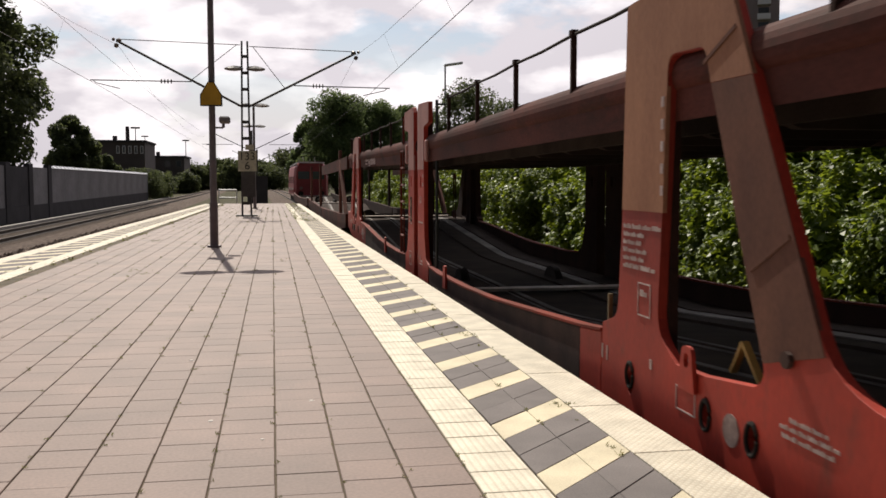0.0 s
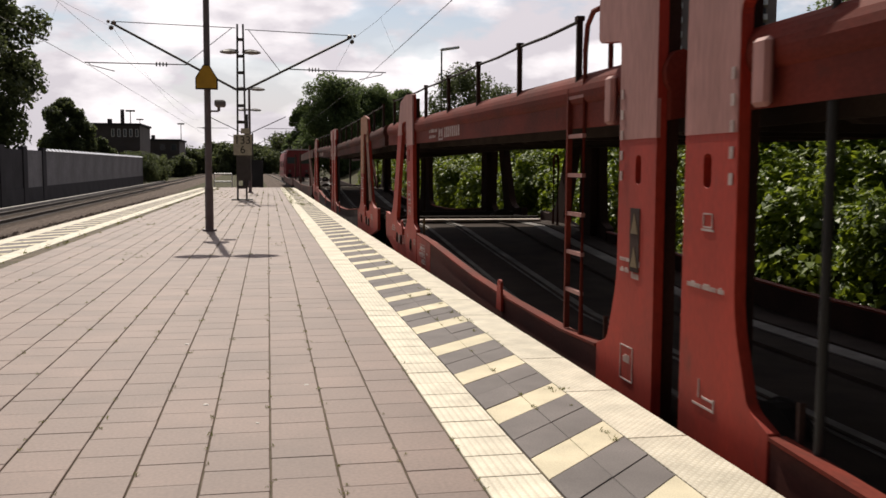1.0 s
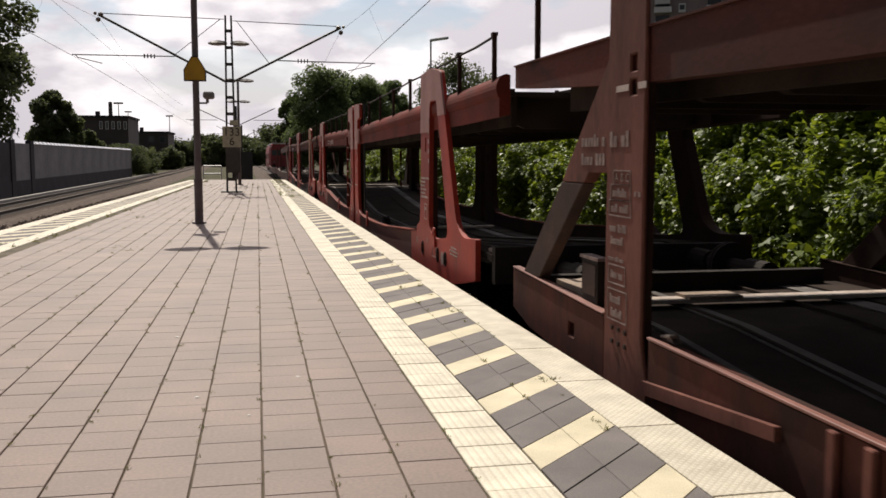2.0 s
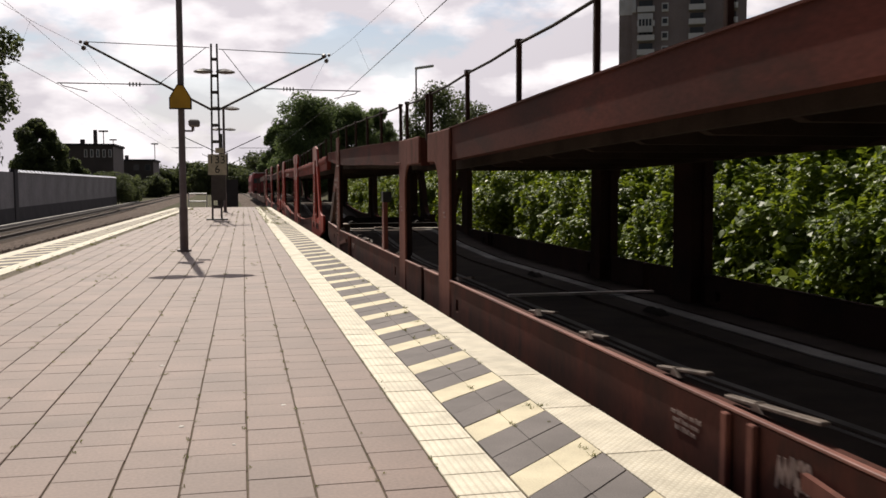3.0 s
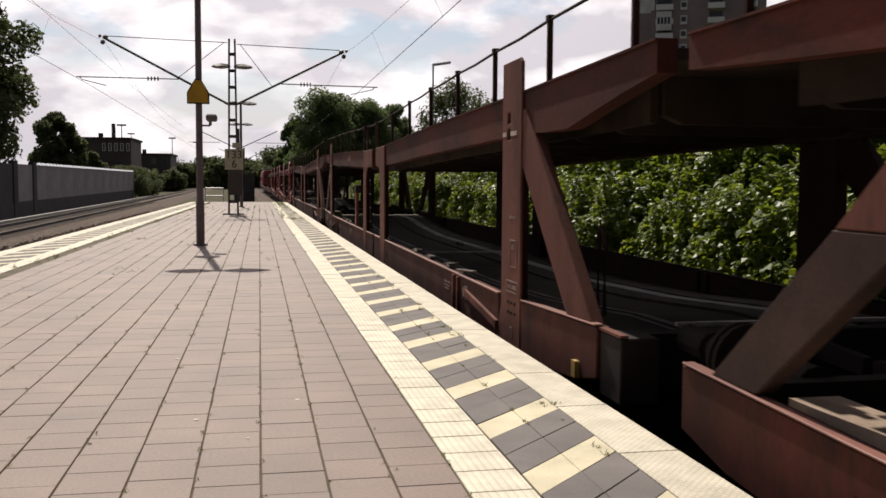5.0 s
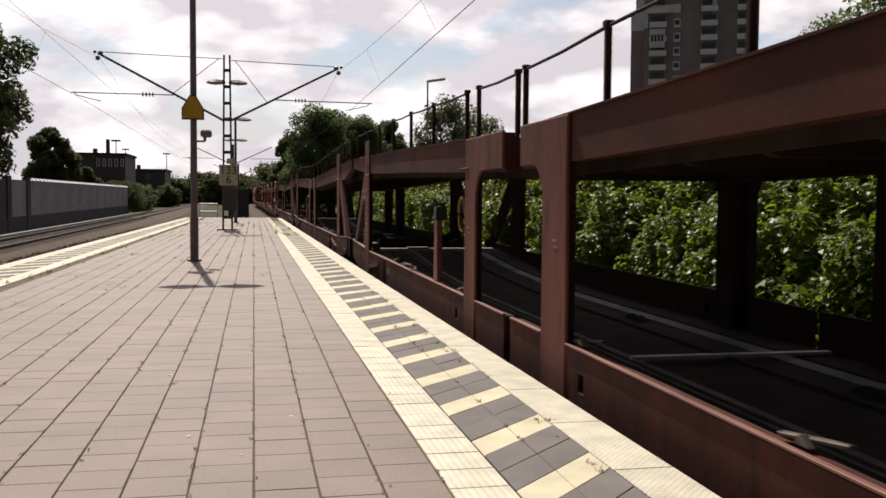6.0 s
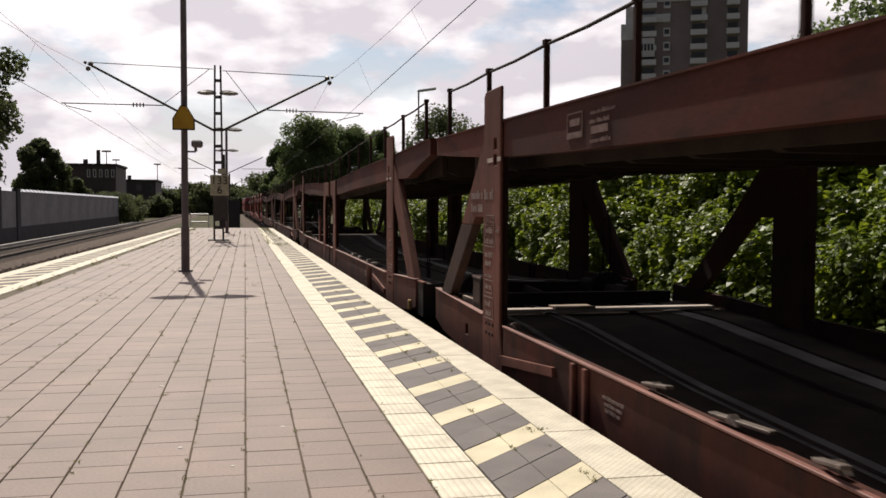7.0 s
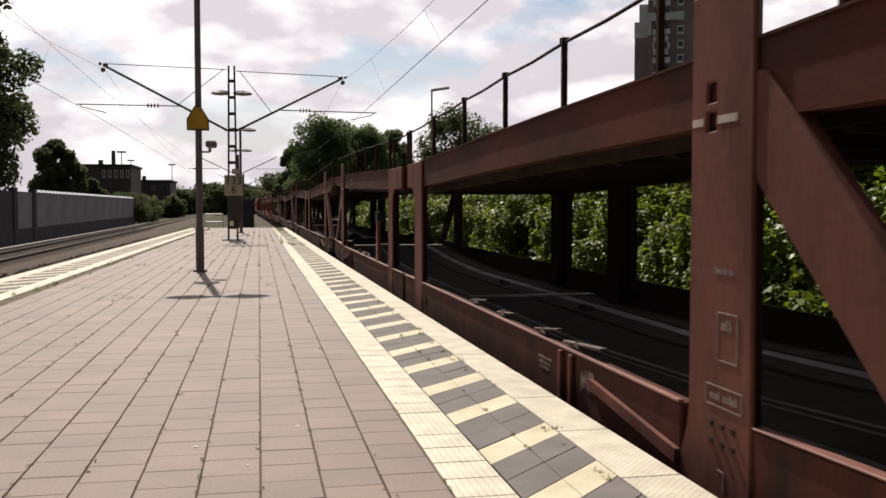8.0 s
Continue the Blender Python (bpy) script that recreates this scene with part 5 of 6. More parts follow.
def tree(name, label, at, height, crown_w, crown_z0, n, size, mat, seed, group=""):
    """Trunk with limbs and a crown of uneven clumps."""
    rng = random.Random(seed)
    root = thing(name, label, "tree", group, m=pose(*at))
    cs, rs, limbs = [], [], []
    zt = crown_z0 + (height - crown_z0) * 0.45
    for k in range(90):
        a, q = rng.uniform(0, 6.28), math.sqrt(rng.random())
        f = rng.random()
        prof = math.sin(math.pi * (0.12 + 0.8 * f)) ** 0.7
        x, y = math.cos(a) * q * crown_w * prof, math.sin(a) * q * crown_w * prof
        z = crown_z0 + (height - crown_z0) * (0.08 + 0.84 * f)
        cs.append((x, y, z))
        rs.append(crown_w * rng.uniform(0.14, 0.36))
        if k < 12:
            limbs.append(([(0, 0, crown_z0 * 0.7 + (zt - crown_z0) * 0.5 * f), (x * 0.5, y * 0.5, (zt + z) / 2), (x, y, z)], height * 0.012, height * 0.003))
    bm = bmesh.new()
    tube(bm, [(0, 0, -1.6), (0.05, 0, crown_z0 * 0.5), (0, 0.05, zt), (0.1, 0, height * 0.85)], height * 0.03, 10, height * 0.006)
    part("trunk", bm, BARK, root)
    part("limbs", stems(limbs), BARK, root)
    crown = new("crown", leaves("crown", cs, rs, n, size, mat, seed, inner=0.15))
    crown.parent = root
    return root


# ---- behind the train: bank and bushes ----
bm = bmesh.new()
rows = []
for j in range(60):
    y = -4 + j * 3
    rows.append([bm.verts.new((x, y, z + 0.15 * noise.noise((x * 0.5, y * 0.4, 1)))) for x, z in ((7.0, -1.2), (8.2, -0.75), (10, -0.2), (12, 0.9), (16, 1.3), (24, 1.0), (40, -1.2))])
for a, b in zip(rows, rows[1:]):
    for k in range(6):
        bm.faces.new((a[k], a[k + 1], b[k + 1], b[k]))
tagged(new("bank", mesh_of("bank", bm, SOIL)), "dark soil bank overgrown with bushes", "bank", kind="structure")

kinds = [shrub(11 + k, 1.5, 2.35, 8200, 0.135, BUSH_LEAF, "dense light-green leafy bush on the bank beside the track") for k in range(4)]
rnd = random.Random(5)
spots = []
y = 5.0
while y < 78:
    for row, (x, z, sc) in enumerate(((8.7, -0.75, 1.0), (10.4, 0.0, 1.15), (12.4, 0.7, 1.3))):
        if row == 2 and y > 50:
            continue
        spots.append((x + rnd.uniform(-0.35, 0.35), y + rnd.uniform(-0.5, 0.5) + row * 0.7, z + rnd.uniform(-0.25, 0.2), sc * rnd.uniform(0.85, 1.12), rnd.uniform(0, 360)))
    y += 1.9 if y < 30 else 2.6
for k, (x, y, z, sc, turn) in enumerate(spots):
    src = kinds[k % 4]
    ob = src if k < 4 else copy_thing(src, pose(0, 0, 0))
    ob.matrix_basis = pose(x, y, z, 0, 0, turn) @ Matrix.Scale(sc, 4)

tree("young_tree", "slender young tree with thin upright twigs beside the track", (10.6, 50, 0), 6.6, 2.2, 1.6, 15000, 0.15, DARK_LEAF, 31)
tree("young_tree", "slender young tree with thin upright twigs beside the track", (13.0, 54, 0), 6.0, 1.8, 1.6, 9000, 0.15, DARK_LEAF, 32)
tree("roadside_tree", "leafy green tree rising above the bushes", (12.0, 13.6, 0.4), 8.7, 3.0, 2.2, 17000, 0.13, TREE_LEAF, 33)
tree("roadside_tree", "leafy green tree rising above the bushes", (22, 33.0, 0.4), 8.2, 1.9, 3.0, 4000, 0.16, TREE_LEAF, 34)
for k, (x, y, h, w) in enumerate(((8.8, 132, 14.9, 5.2), (14.5, 138, 14.0, 4.8), (5.4, 140, 11.0, 2.8), (19.5, 142, 14.2, 3.6))):
    tree("broad_tree", "large dark-green broadleaf tree beside the line", (x, y, -1), h, w, 0.5, 40000, 0.34, TREE_LEAF, 40 + k, "large trees beside the line")
for k, (x, y, h, w) in enumerate(((5.0, 300, 13, 6.5), (12, 305, 12, 6), (-2.5, 330, 9, 5))):
    tree("far_tree", "distant dark tree at the end of the line", (x, y, -1), h, w, 0.2, 3500, 0.9, DARK_LEAF, 50 + k, "distant trees")

# ---- left side: barrier, trees, houses ----
def wall_x(y):
    return -12.0 - 0.0215 * y


def barrier():
    root = thing("noise_barrier", "long grey concrete noise barrier with pale top edge", "wall", kind="structure")
    p_me = b_me = c_me = None
    shaded = None
    for k in range(16):
        y = 35 + 5.0 * k
        x = wall_x(y)
        if p_me is None:
            bm = bmesh.new()
            box(bm, -0.08, 0.08, 0.02, 4.98, 0.02, 2.12)
            for q in range(1, 3):
                box(bm, 0.0805, 0.086, 0.04, 4.96, 0.7 * q - 0.006, 0.7 * q + 0.006)
            p_me = mesh_of("panel", bm, WALL_GREY)
            # dark copy for one panel: the tree shade on it is put into its colour
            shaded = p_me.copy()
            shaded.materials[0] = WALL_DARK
            bm = bmesh.new()
            box(bm, -0.1, 0.11, 0.0, 5.0, -1.2, 0.016)
            b_me = mesh_of("base_panel", bm, WALL_DARK)
            bm = bmesh.new()
            for q in range(4):
                plate_y(bm, [(-0.12, 2.122), (0.16, 2.122), (0.0, 2.28), (-0.12, 2.28)], 0.12 + 1.25 * q, 1.0 + 1.25 * q)
            c_me = mesh_of("coping", bm, BRIGHT_STEEL)
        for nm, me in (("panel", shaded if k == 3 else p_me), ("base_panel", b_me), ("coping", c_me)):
            if nm == "coping" and k < 5:
                continue
            ob = new(nm, me)
            ob.parent = root
            ob.matrix_basis = pose(x, y, 0, 0, 0, math.degrees(math.atan(0.0215)))
        bm = bmesh.new()
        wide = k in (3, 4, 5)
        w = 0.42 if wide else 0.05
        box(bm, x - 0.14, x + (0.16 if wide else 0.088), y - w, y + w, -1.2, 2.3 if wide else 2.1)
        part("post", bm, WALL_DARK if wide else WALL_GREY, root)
    return root


barrier()
# added pale strip in place of the bright line along rail and ballast
bm = bmesh.new()
for k in range(60):
    yk = 36 + 1.5 * k
    box(bm, LEFT_TRACK - 1.5 + track_shift(yk) - 0.12, LEFT_TRACK - 1.5 + track_shift(yk) + 0.12, yk, yk + 1.485, -1.1, -0.72)
tagged(new("cable_trough", mesh_of("cable_trough", bm, CONCRETE)), "pale strip added for the bright line along the empty track", "trough", kind="stuff")
tree("tall_tree", "tall dark leafy tree behind the noise barrier", (-19.4, 66, -1), 20, 4.8, 1.0, 32000, 0.36, DARK_LEAF, 61)
tree("tall_tree", "tall dark leafy tree behind the noise barrier", (-22.5, 62, -1), 18, 5.0, 0.6, 16000, 0.36, DARK_LEAF, 62)
tree("round_tree", "round dark tree behind the noise barrier", (-21.5, 108, -1), 9.6, 2.55, 0.6, 24000, 0.36, DARK_LEAF, 63)
tree("round_tree", "low dark tree beside the houses", (-20.2, 122, -1), 5.6, 1.6, 0.2, 6000, 0.36, DARK_LEAF, 64)
for k, (x, y, h, w) in enumerate(((-14.6, 118, 3.6, 2.1), (-13.8, 123, 3.2, 1.8), (-16.5, 122, 3.8, 2.0))):
    tree("hedge_bush", "dark green bush at the end of the barrier", (x, y, -1), h, w, 0.1, 4500, 0.22, DARK_LEAF, 70 + k, "bushes at the barrier's end")
for k in range(13):
    tree("far_tree", "distant dark tree at the end of the line", (-50 + 4.1 * k, 240 + (k * 37) % 23, -1.2), 5.6 + (k * 53 % 30) / 10, 4.8, 0.0, 4200, 0.8, DARK_LEAF, 80 + k, "distant trees")


def far_house(at, w, d, h, floors, cols, label):
    root = thing("house", label, "house", "houses behind the line", m=pose(*at))
    bm = bmesh.new()
    box(bm, 0, w, 0, d, -1.2, h)
    part("wall", bm, HOUSE, root)
    bm = bmesh.new()
    box(bm, -0.25, w + 0.25, -0.25, d + 0.25, h + 0.003, h + 0.35)
    rf = part("roof", bm, WALL_DARK, root)
    bm = bmesh.new()
    box(bm, w * 0.3, w * 0.3 + 0.7, d * 0.4, d * 0.4 + 0.7, h + 0.353, h + 1.3)
    part("chimney", bm, HOUSE, rf)
    for i in range(floors):
        for j in range(cols // 2, cols):
            bm = bmesh.new()
            x0 = w * (j + 0.25) / cols
            box(bm, x0, x0 + w * 0.5 / cols, -0.06, 0.05, h - 1.9 - 2.9 * i, h - 0.6 - 2.9 * i)
            win = part("window", bm, RENDER_GREY if cols > 8 else WIN_GREY, root)
            bm = bmesh.new()
            box(bm, x0 + 0.1, x0 + w * 0.5 / cols - 0.1, -0.075, -0.062, h - 1.8 - 2.9 * i, h - 0.7 - 2.9 * i)
            part("pane", bm, GLASS, win)
    return root


far_house((-29.6, 165, 0), 8.6, 14, 7.8, 1, 9, "dark flat-roofed block behind the trees")
for k, (x, y, h) in enumerate(((-24.5, 180, 5.2), (-20.5, 184, 4.4), (-28.0, 178, 5.0), (-16.8, 190, 4.2))):
    tree("far_tree", "low dark tree before the houses", (x, y, -1.2), h, 2.6, 0.0, 3500, 0.5, DARK_LEAF, 120 + k, "distant trees")
far_house((-25.9, 195, 0), 8.6, 14, 6.0, 1, 4, "dark low flat-roofed house in the distance")
for k, (x, y, z) in enumerate(((-27.2, 200, 12), (-33, 260, 13), (-22.6, 260, 12), (-19, 300, 12.5), (-8.0, 250, 6.5))):
    root = thing("far_light_mast", "thin distant floodlight mast", "lamp", "distant light masts", m=pose(x, y, 0))
    bm = bmesh.new()
    tube(bm, [(0, 0, -1.2), (0, 0, z)], 0.14, 6, 0.09)
    part("pole", bm, MAST_STEEL, root)
    bm = bmesh.new()
    box(bm, -0.9, 0.9, -0.2, 0.2, z - 0.1, z + 0.25)
    part("head", bm, LAMP_SHELL, root)
# church-like spire and chimneys
root = thing("far_chimney", "distant slim chimney above the houses", "chimney", m=pose(-26.6, 185, 0))
bm = bmesh.new()
tube(bm, [(0, 0, -1), (0, 0, 11.5)], 0.45, 10, 0.35)
part("shaft", bm, HOUSE, root)


# ---- tower block ----
def tower(at, turn):
    root = thing("apartment_tower", "dark brick high-rise apartment block with pale balconies", "building", m=pose(*at, 0, 0, turn))
    H, fl = 52, 2.75
    bm = bmesh.new()
    box(bm, 2.6, 24, 0, 16, -2, H)
    wall = part("wall", bm, BRICK_DARK, root)
    bm = bmesh.new()
    box(bm, 0, 2.597, 1.2, 14, -2, 37.5)
    box(bm, 0.9, 2.597, 1.5, 13, 37.5, 41)
    part("side_wing", bm, BRICK_DARK, root)
    bm = bmesh.new()
    box(bm, 2.4, 24.2, -0.2, 16.2, H + 0.003, H + 0.7)
    part("roof", bm, WALL_DARK, root)
    bal, slab, win, strip, pane = (bmesh.new() for _ in range(5))
    box(bal, 0, 3.3, -1.15, -1.0, 0, 1.05)
    box(bal, 0, 0.1, -1.0, -0.004, 0, 1.05)
    box(bal, 3.2, 3.3, -1.0, -0.004, 0, 1.05)
    box(slab, 0.02, 3.28, -1.0, -0.004, -0.16, 0.0)
    box(win, 0.3, 2.9, -0.06, -0.004, 1.1, 2.3)
    box(strip, 0, 1.3, -0.3, -0.004, 0.0, 1.7)
    box(pane, 0.2, 1.1, -0.34, -0.302, 0.5, 1.4)
    ms = [mesh_of(nm, b, mt) for nm, b, mt in (("balcony", bal, RENDER_GREY), ("slab", slab, CONCRETE), ("window", win, GLASS), ("stair_panel", strip, RENDER_GREY), ("pane", pane, GLASS))]
    for i in range(6, 19):
        z = i * fl - 1.2
        for x, sc in ((3.6, 1.0), (13.3, 0.95), (20.0, 0.72)):
            if x == 20.0 and i > 17:
                continue
            b = new("balcony", ms[0])
            b.parent, b.matrix_basis = root, pose(x, 0, z) @ Matrix.Diagonal((sc, 1, 1, 1))
            for me in ms[1:3]:
                o = new(me.name, me)
                o.parent = b
        o = new("stair_panel", ms[3])
        o.parent, o.matrix_basis = root, pose(8.2, 0, z)
        q = new("pane", ms[4])
        q.parent = o
    # pale cladding on the head of the wing, stepped bands above the balconies
    bm = bmesh.new()
    box(bm, -0.05, 2.58, 1.08, 1.197, 34.4, 37.5)
    box(bm, 0.85, 2.58, 1.35, 1.497, 37.503, 41.0)
    part("cladding", bm, RENDER_GREY, root)
    bm = bmesh.new()
    box(bm, 2.62, 16.0, -0.5, -0.006, 41.3, 43.0)
    part("canopy_band", bm, RENDER_GREY, root)
    bm = bmesh.new()
    box(bm, 2.62, 9.4, -0.5, -0.006, 37.4, 38.9)
    box(bm, 2.62, 3.3, -0.5, -0.006, 34.6, 37.397)
    part("canopy_band", bm, RENDER_GREY, root)
    bm = bmesh.new()
    box(bm, 3.7, 6.6, -1.3, -1.16, 30.6, 34.2)
    bay = part("glazed_bay", bm, RENDER_GREY, root)
    for k in range(4):
        bm = bmesh.new()
        box(bm, 3.95 + 0.64 * k, 4.4 + 0.64 * k, -1.33, -1.302, 31.8, 33.1)
        part("pane", bm, GLASS, bay)
    bm = bmesh.new()
    box(bm, 15.4, 16.2, -0.45, -0.006, 37.0, 41.0)
    part("canopy_band", bm, RENDER_GREY, root)
    return root


tower((72.9, 176.6, 0), -26)


# ---- poles and masts on the platform ----
def lamp_head(root, x, z, sign):
    bm = bmesh.new()
    rows = []
    for q, w, t, b in ((0.06, 0.07, 0.03, -0.03), (0.16, 0.2, 0.08, -0.05), (0.4, 0.33, 0.1, -0.07), (0.62, 0.24, 0.06, -0.06), (0.76, 0.09, 0.02, -0.03)):
        rows.append([bm.verts.new((x + sign * q, dy, z + dz)) for dy, dz in ((-w, 0), (-w * 0.6, t), (w * 0.6, t), (w, 0), (w * 0.6, b), (-w * 0.6, b))])
    for a, b in zip(rows, rows[1:]):
        for k in range(6):
            bm.faces.new((a[k], a[(k + 1) % 6], b[(k + 1) % 6], b[k]))
    bm.faces.new(rows[0])
    bm.faces.new(rows[-1])
    return part("lamp_head", bm, LAMP_SHELL, root)


def lamp_post(at, top, r, label, base=True):
    root = thing("platform_lamp", label, "lamp", "platform lamps", m=pose(*at))
    bm = bmesh.new()
    tube(bm, [(0, 0, -0.02), (0, 0, 0.9)], r, 14)
    tube(bm, [(0, 0, 0.9), (0, 0, 0.94), (0, 0, top)], r * 0.92, 14, r * 0.7)
    part("pole", bm, POLE_PAINT, root)
    bm = bmesh.new()
    tube(bm, [(0, 0, -0.02), (0, 0, 0.04)], r * 1.7, 14)
    part("foot", bm, POLE_PAINT, root)
    for s in (-1, 1):
        lamp_head(root, 0, top - 0.1, s)
    return root


near_post = lamp_post((-1.19, 19.8, 0), 6.25, 0.085, "tall grey-brown lamp post with yellow sign box on the platform")
bm = bmesh.new()
sign_shape = [(-0.215, 2.86), (0.215, 2.86), (0.215, 3.08), (0.06, 3.34), (-0.06, 3.34), (-0.215, 3.08)]


def slab_xz(bm, shape, y0, y1):
    a = [bm.verts.new((x, y0, z)) for x, z in shape]
    b = [bm.verts.new((x, y1, z)) for x, z in shape]
    bm.faces.new(a)
    bm.faces.new(b[::-1])
    for k in range(len(shape)):
        bm.faces.new((a[k], b[k], b[(k + 1) % len(shape)], a[(k + 1) % len(shape)]))


slab_xz(bm, sign_shape, -0.26, -0.1)
sb = part("sign_box", bm, BLACK, near_post, "black-edged yellow house-shaped sign box")
bm = bmesh.new()
slab_xz(bm, [(x * 0.9, 3.09 + (z - 3.09) * 0.92) for x, z in sign_shape], -0.266, -0.262)
part("sign_face", bm, YELLOW, sb)
bm = bmesh.new()
box(bm, 0.06, 0.22, -0.02, 0.02, 2.42, 2.455)
tube(bm, [(0.22, 0, 2.44), (0.22, 0, 2.55)], 0.03, 8)
part("speaker_arm", bm, POLE_PAINT, near_post)
bm = bmesh.new()
box(bm, 0.14, 0.36, -0.17, 0.1, 2.52, 2.66)
part("loudspeaker", bm, LAMP_SHELL, near_post, bevel=0.03)

lamp_post((-0.86, 47, 0), 5.1, 0.08, "grey platform lamp post with two flat heads")
lamp_post((-1.15, 63, -0.6), 5.6, 0.08, "grey platform lamp post with two flat heads")


def catenary_mast(x, y):
    root = thing("catenary_mast", "dark lattice steel mast with insulated cantilever arms", "mast", m=pose(x, y, 0))
    H = 6.66
    for s in (-1, 1):
        bm = bmesh.new()
        beam(bm, (s * 0.17, 0, 0), (s * 0.105, 0, H), 0.07, 0.16, up=(0, 1, 0))
        part("leg", bm, MAST_STEEL, root)
    z = 0.5
    while z < H:
        bm = bmesh.new()
        q = 0.17 - 0.065 * z / H
        box(bm, -q, q, -0.085, -0.07, z - 0.06, z + 0.06)
        part("batten", bm, MAST_STEEL, root)
        z += 0.62
    bm = bmesh.new()
    box(bm, -0.4, 0.4, -0.3, 0.3, -0.02, 0.05)
    part("base_plate", bm, MAST_STEEL, root)
    bm = bmesh.new()
    box(bm, -0.2, 0.34, -0.16, -0.09, 0.75, 1.7)
    part("control_box", bm, MAST_STEEL, root)
    # arms
    zj = 4.2
    for tip, tie, arm0, arm1, stay in (((-4.67, 6.57), (-0.17, 6.52), (-1.97, 5.1), (-5.63, 5.1), (-1.97, 5.17)), ((4.24, 6.31), (0.17, 6.47), (1.84, 5.02), (5.56, 4.98), (1.5, 4.91))):
        s = 1 if tip[0] > 0 else -1
        bm = bmesh.new()
        tube(bm, [(s * 0.15, 0, zj), (tip[0], 0, tip[1])], 0.045, 8)
        part("cantilever", bm, MAST_STEEL, root)
        bm = bmesh.new()
        tube(bm, [(tie[0], 0, tie[1]), (tip[0], 0, tip[1] + 0.05)], 0.016, 6)
        tube(bm, [(s * 0.3, 0, tie[1]), (stay[0], 0, stay[1])], 0.014, 6)
        part("tie_rod", bm, MAST_STEEL, root)
        bm = bmesh.new()
        tube(bm, [(arm0[0], 0, arm0[1]), (arm1[0], 0, arm1[1])], 0.022, 6)
        part("steady_arm", bm, MAST_STEEL, root)
        bm = bmesh.new()
        e = arm1[0] - s * 0.1
        tube(bm, [(e, 0, arm1[1]), (e - s * 0.1, 0, arm1[1] - 0.1), (e - s * 0.95, 0, arm1[1] - 0.3)], 0.018, 6)
        part("registration_arm", bm, MAST_STEEL, root)
        bm = bmesh.new()
        for k in range(4):
            q = arm0[0] + s * (0.75 + 0.12 * k)
            tube(bm, [(q - 0.02, 0, arm0[1]), (q + 0.02, 0, arm0[1])], 0.085, 10)
        part("insulator", bm, BLACK, root)
        bm = bmesh.new()
        for k in range(3):
            q = Vector((tip[0] - s * 0.1 + s * 0.1 * k, 0, tip[1] + 0.02 * k))
            bmesh.ops.create_icosphere(bm, subdivisions=1, radius=0.1 if k < 2 else 0.07, matrix=Matrix.Translation(q - Vector((0, 0, 0.2 if k == 1 else 0))))
        part("end_insulator", bm, CERAMIC, root)
    # lamps on the mast
    for s in (-1, 1):
        lamp_head(root, 0, 5.62, s)
    # distance board
    bm = bmesh.new()
    box(bm, -0.3, 0.39, -0.23, -0.2, 1.72, 2.5)
    bd = part("distance_board", bm, CREAM, root, "cream board with black distance figures")
    for figure, z in (("133", 2.28), ("6", 1.92)):
        ob = new("figures", text_mesh(figure, 0.42, BLACK))
        ob.parent, ob.matrix_basis = bd, pose(0.045, -0.236, z, 90, 0, 0)
    bm = bmesh.new()
    box(bm, -0.02, 0.3, -0.22, -0.2, 2.54, 2.74)
    part("small_plate", bm, CREAM, root)
    return root


catenary_mast(-0.985, 37.1)


def wire(name, pts, r, label):
    bm = bmesh.new()
    tube(bm, pts, r, 5)
    return tagged(new(name, mesh_of(name, bm, MAST_STEEL)), label, "wire", "overhead wires", kind="structure")


def sag(a, b, drop, n=8):
    a, b = Vector(a), Vector(b)
    return [a.lerp(b, k / n) - Vector((0, 0, drop * 4 * (k / n) * (1 - k / n))) for k in range(n + 1)]


for x in (3.75, -6.1):
    c = 4.72 if x > 0 else 4.78
    wire("contact_wire", [(x - 0.1, -25, c), (x, 37.1, c), (x - 0.9, 110, c), (x - 2.5, 180, c)], 0.009, "thin overhead contact wire")
    m1 = 6.2 if x > 0 else 6.4
    xm = x - 0.5 if x > 0 else x + 0.5
    wire("messenger_wire", sag((x, -25, m1), (xm, 37.1, m1), 1.0) + sag((xm, 37.1, m1), (x - 1.2, 110, m1), 1.1)[1:], 0.005, "thin sagging overhead carrier wire")
    bm = bmesh.new()
    for k in range(1, 7):
        y = -25 + 62.1 * k / 7
        zz = m1 - 4 * (k / 7) * (1 - k / 7)
        tube(bm, [(x, y, c), (x + (xm - x) * k / 7, y, zz)], 0.0025, 4)
    tagged(new("dropper", mesh_of("dropper", bm, MAST_STEEL)), "thin vertical wires between the overhead lines", "wire", kind="stuff")
wire("feeder_wire", sag((-9.5, -5, 10.5), (-6.6, 90, 6.0), 0.6), 0.008, "thin dark feeder cable")
for k, (y, hh) in enumerate(((105, 7.6), (168, 7.6))):
    root = thing("far_mast", "distant lattice mast with cantilever", "mast", "distant masts", m=pose(-1.6 - 0.02 * y * 0.3, y, -0.8))
    bm = bmesh.new()
    beam(bm, (0, 0, 0), (0, 0, hh), 0.3, 0.3)
    part("leg", bm, MAST_STEEL, root)
    bm = bmesh.new()
    for s in (-1, 1):
        tube(bm, [(0, 0, hh - 2.2), (s * 4.2, 0, hh - 0.2)], 0.05, 6)
        tube(bm, [(s * 1.9, 0, hh - 1.5), (s * 5.2, 0, hh - 1.5)], 0.03, 6)
    part("cantilever", bm, MAST_STEEL, root)

# street lamp behind the bushes
root = thing("street_lamp", "slim grey street lamp with one flat head", "lamp", m=pose(9.15, 50, 0))
bm = bmesh.new()
tube(bm, [(0, 0, -1), (0, 0, 7.5)], 0.07, 8, 0.045)
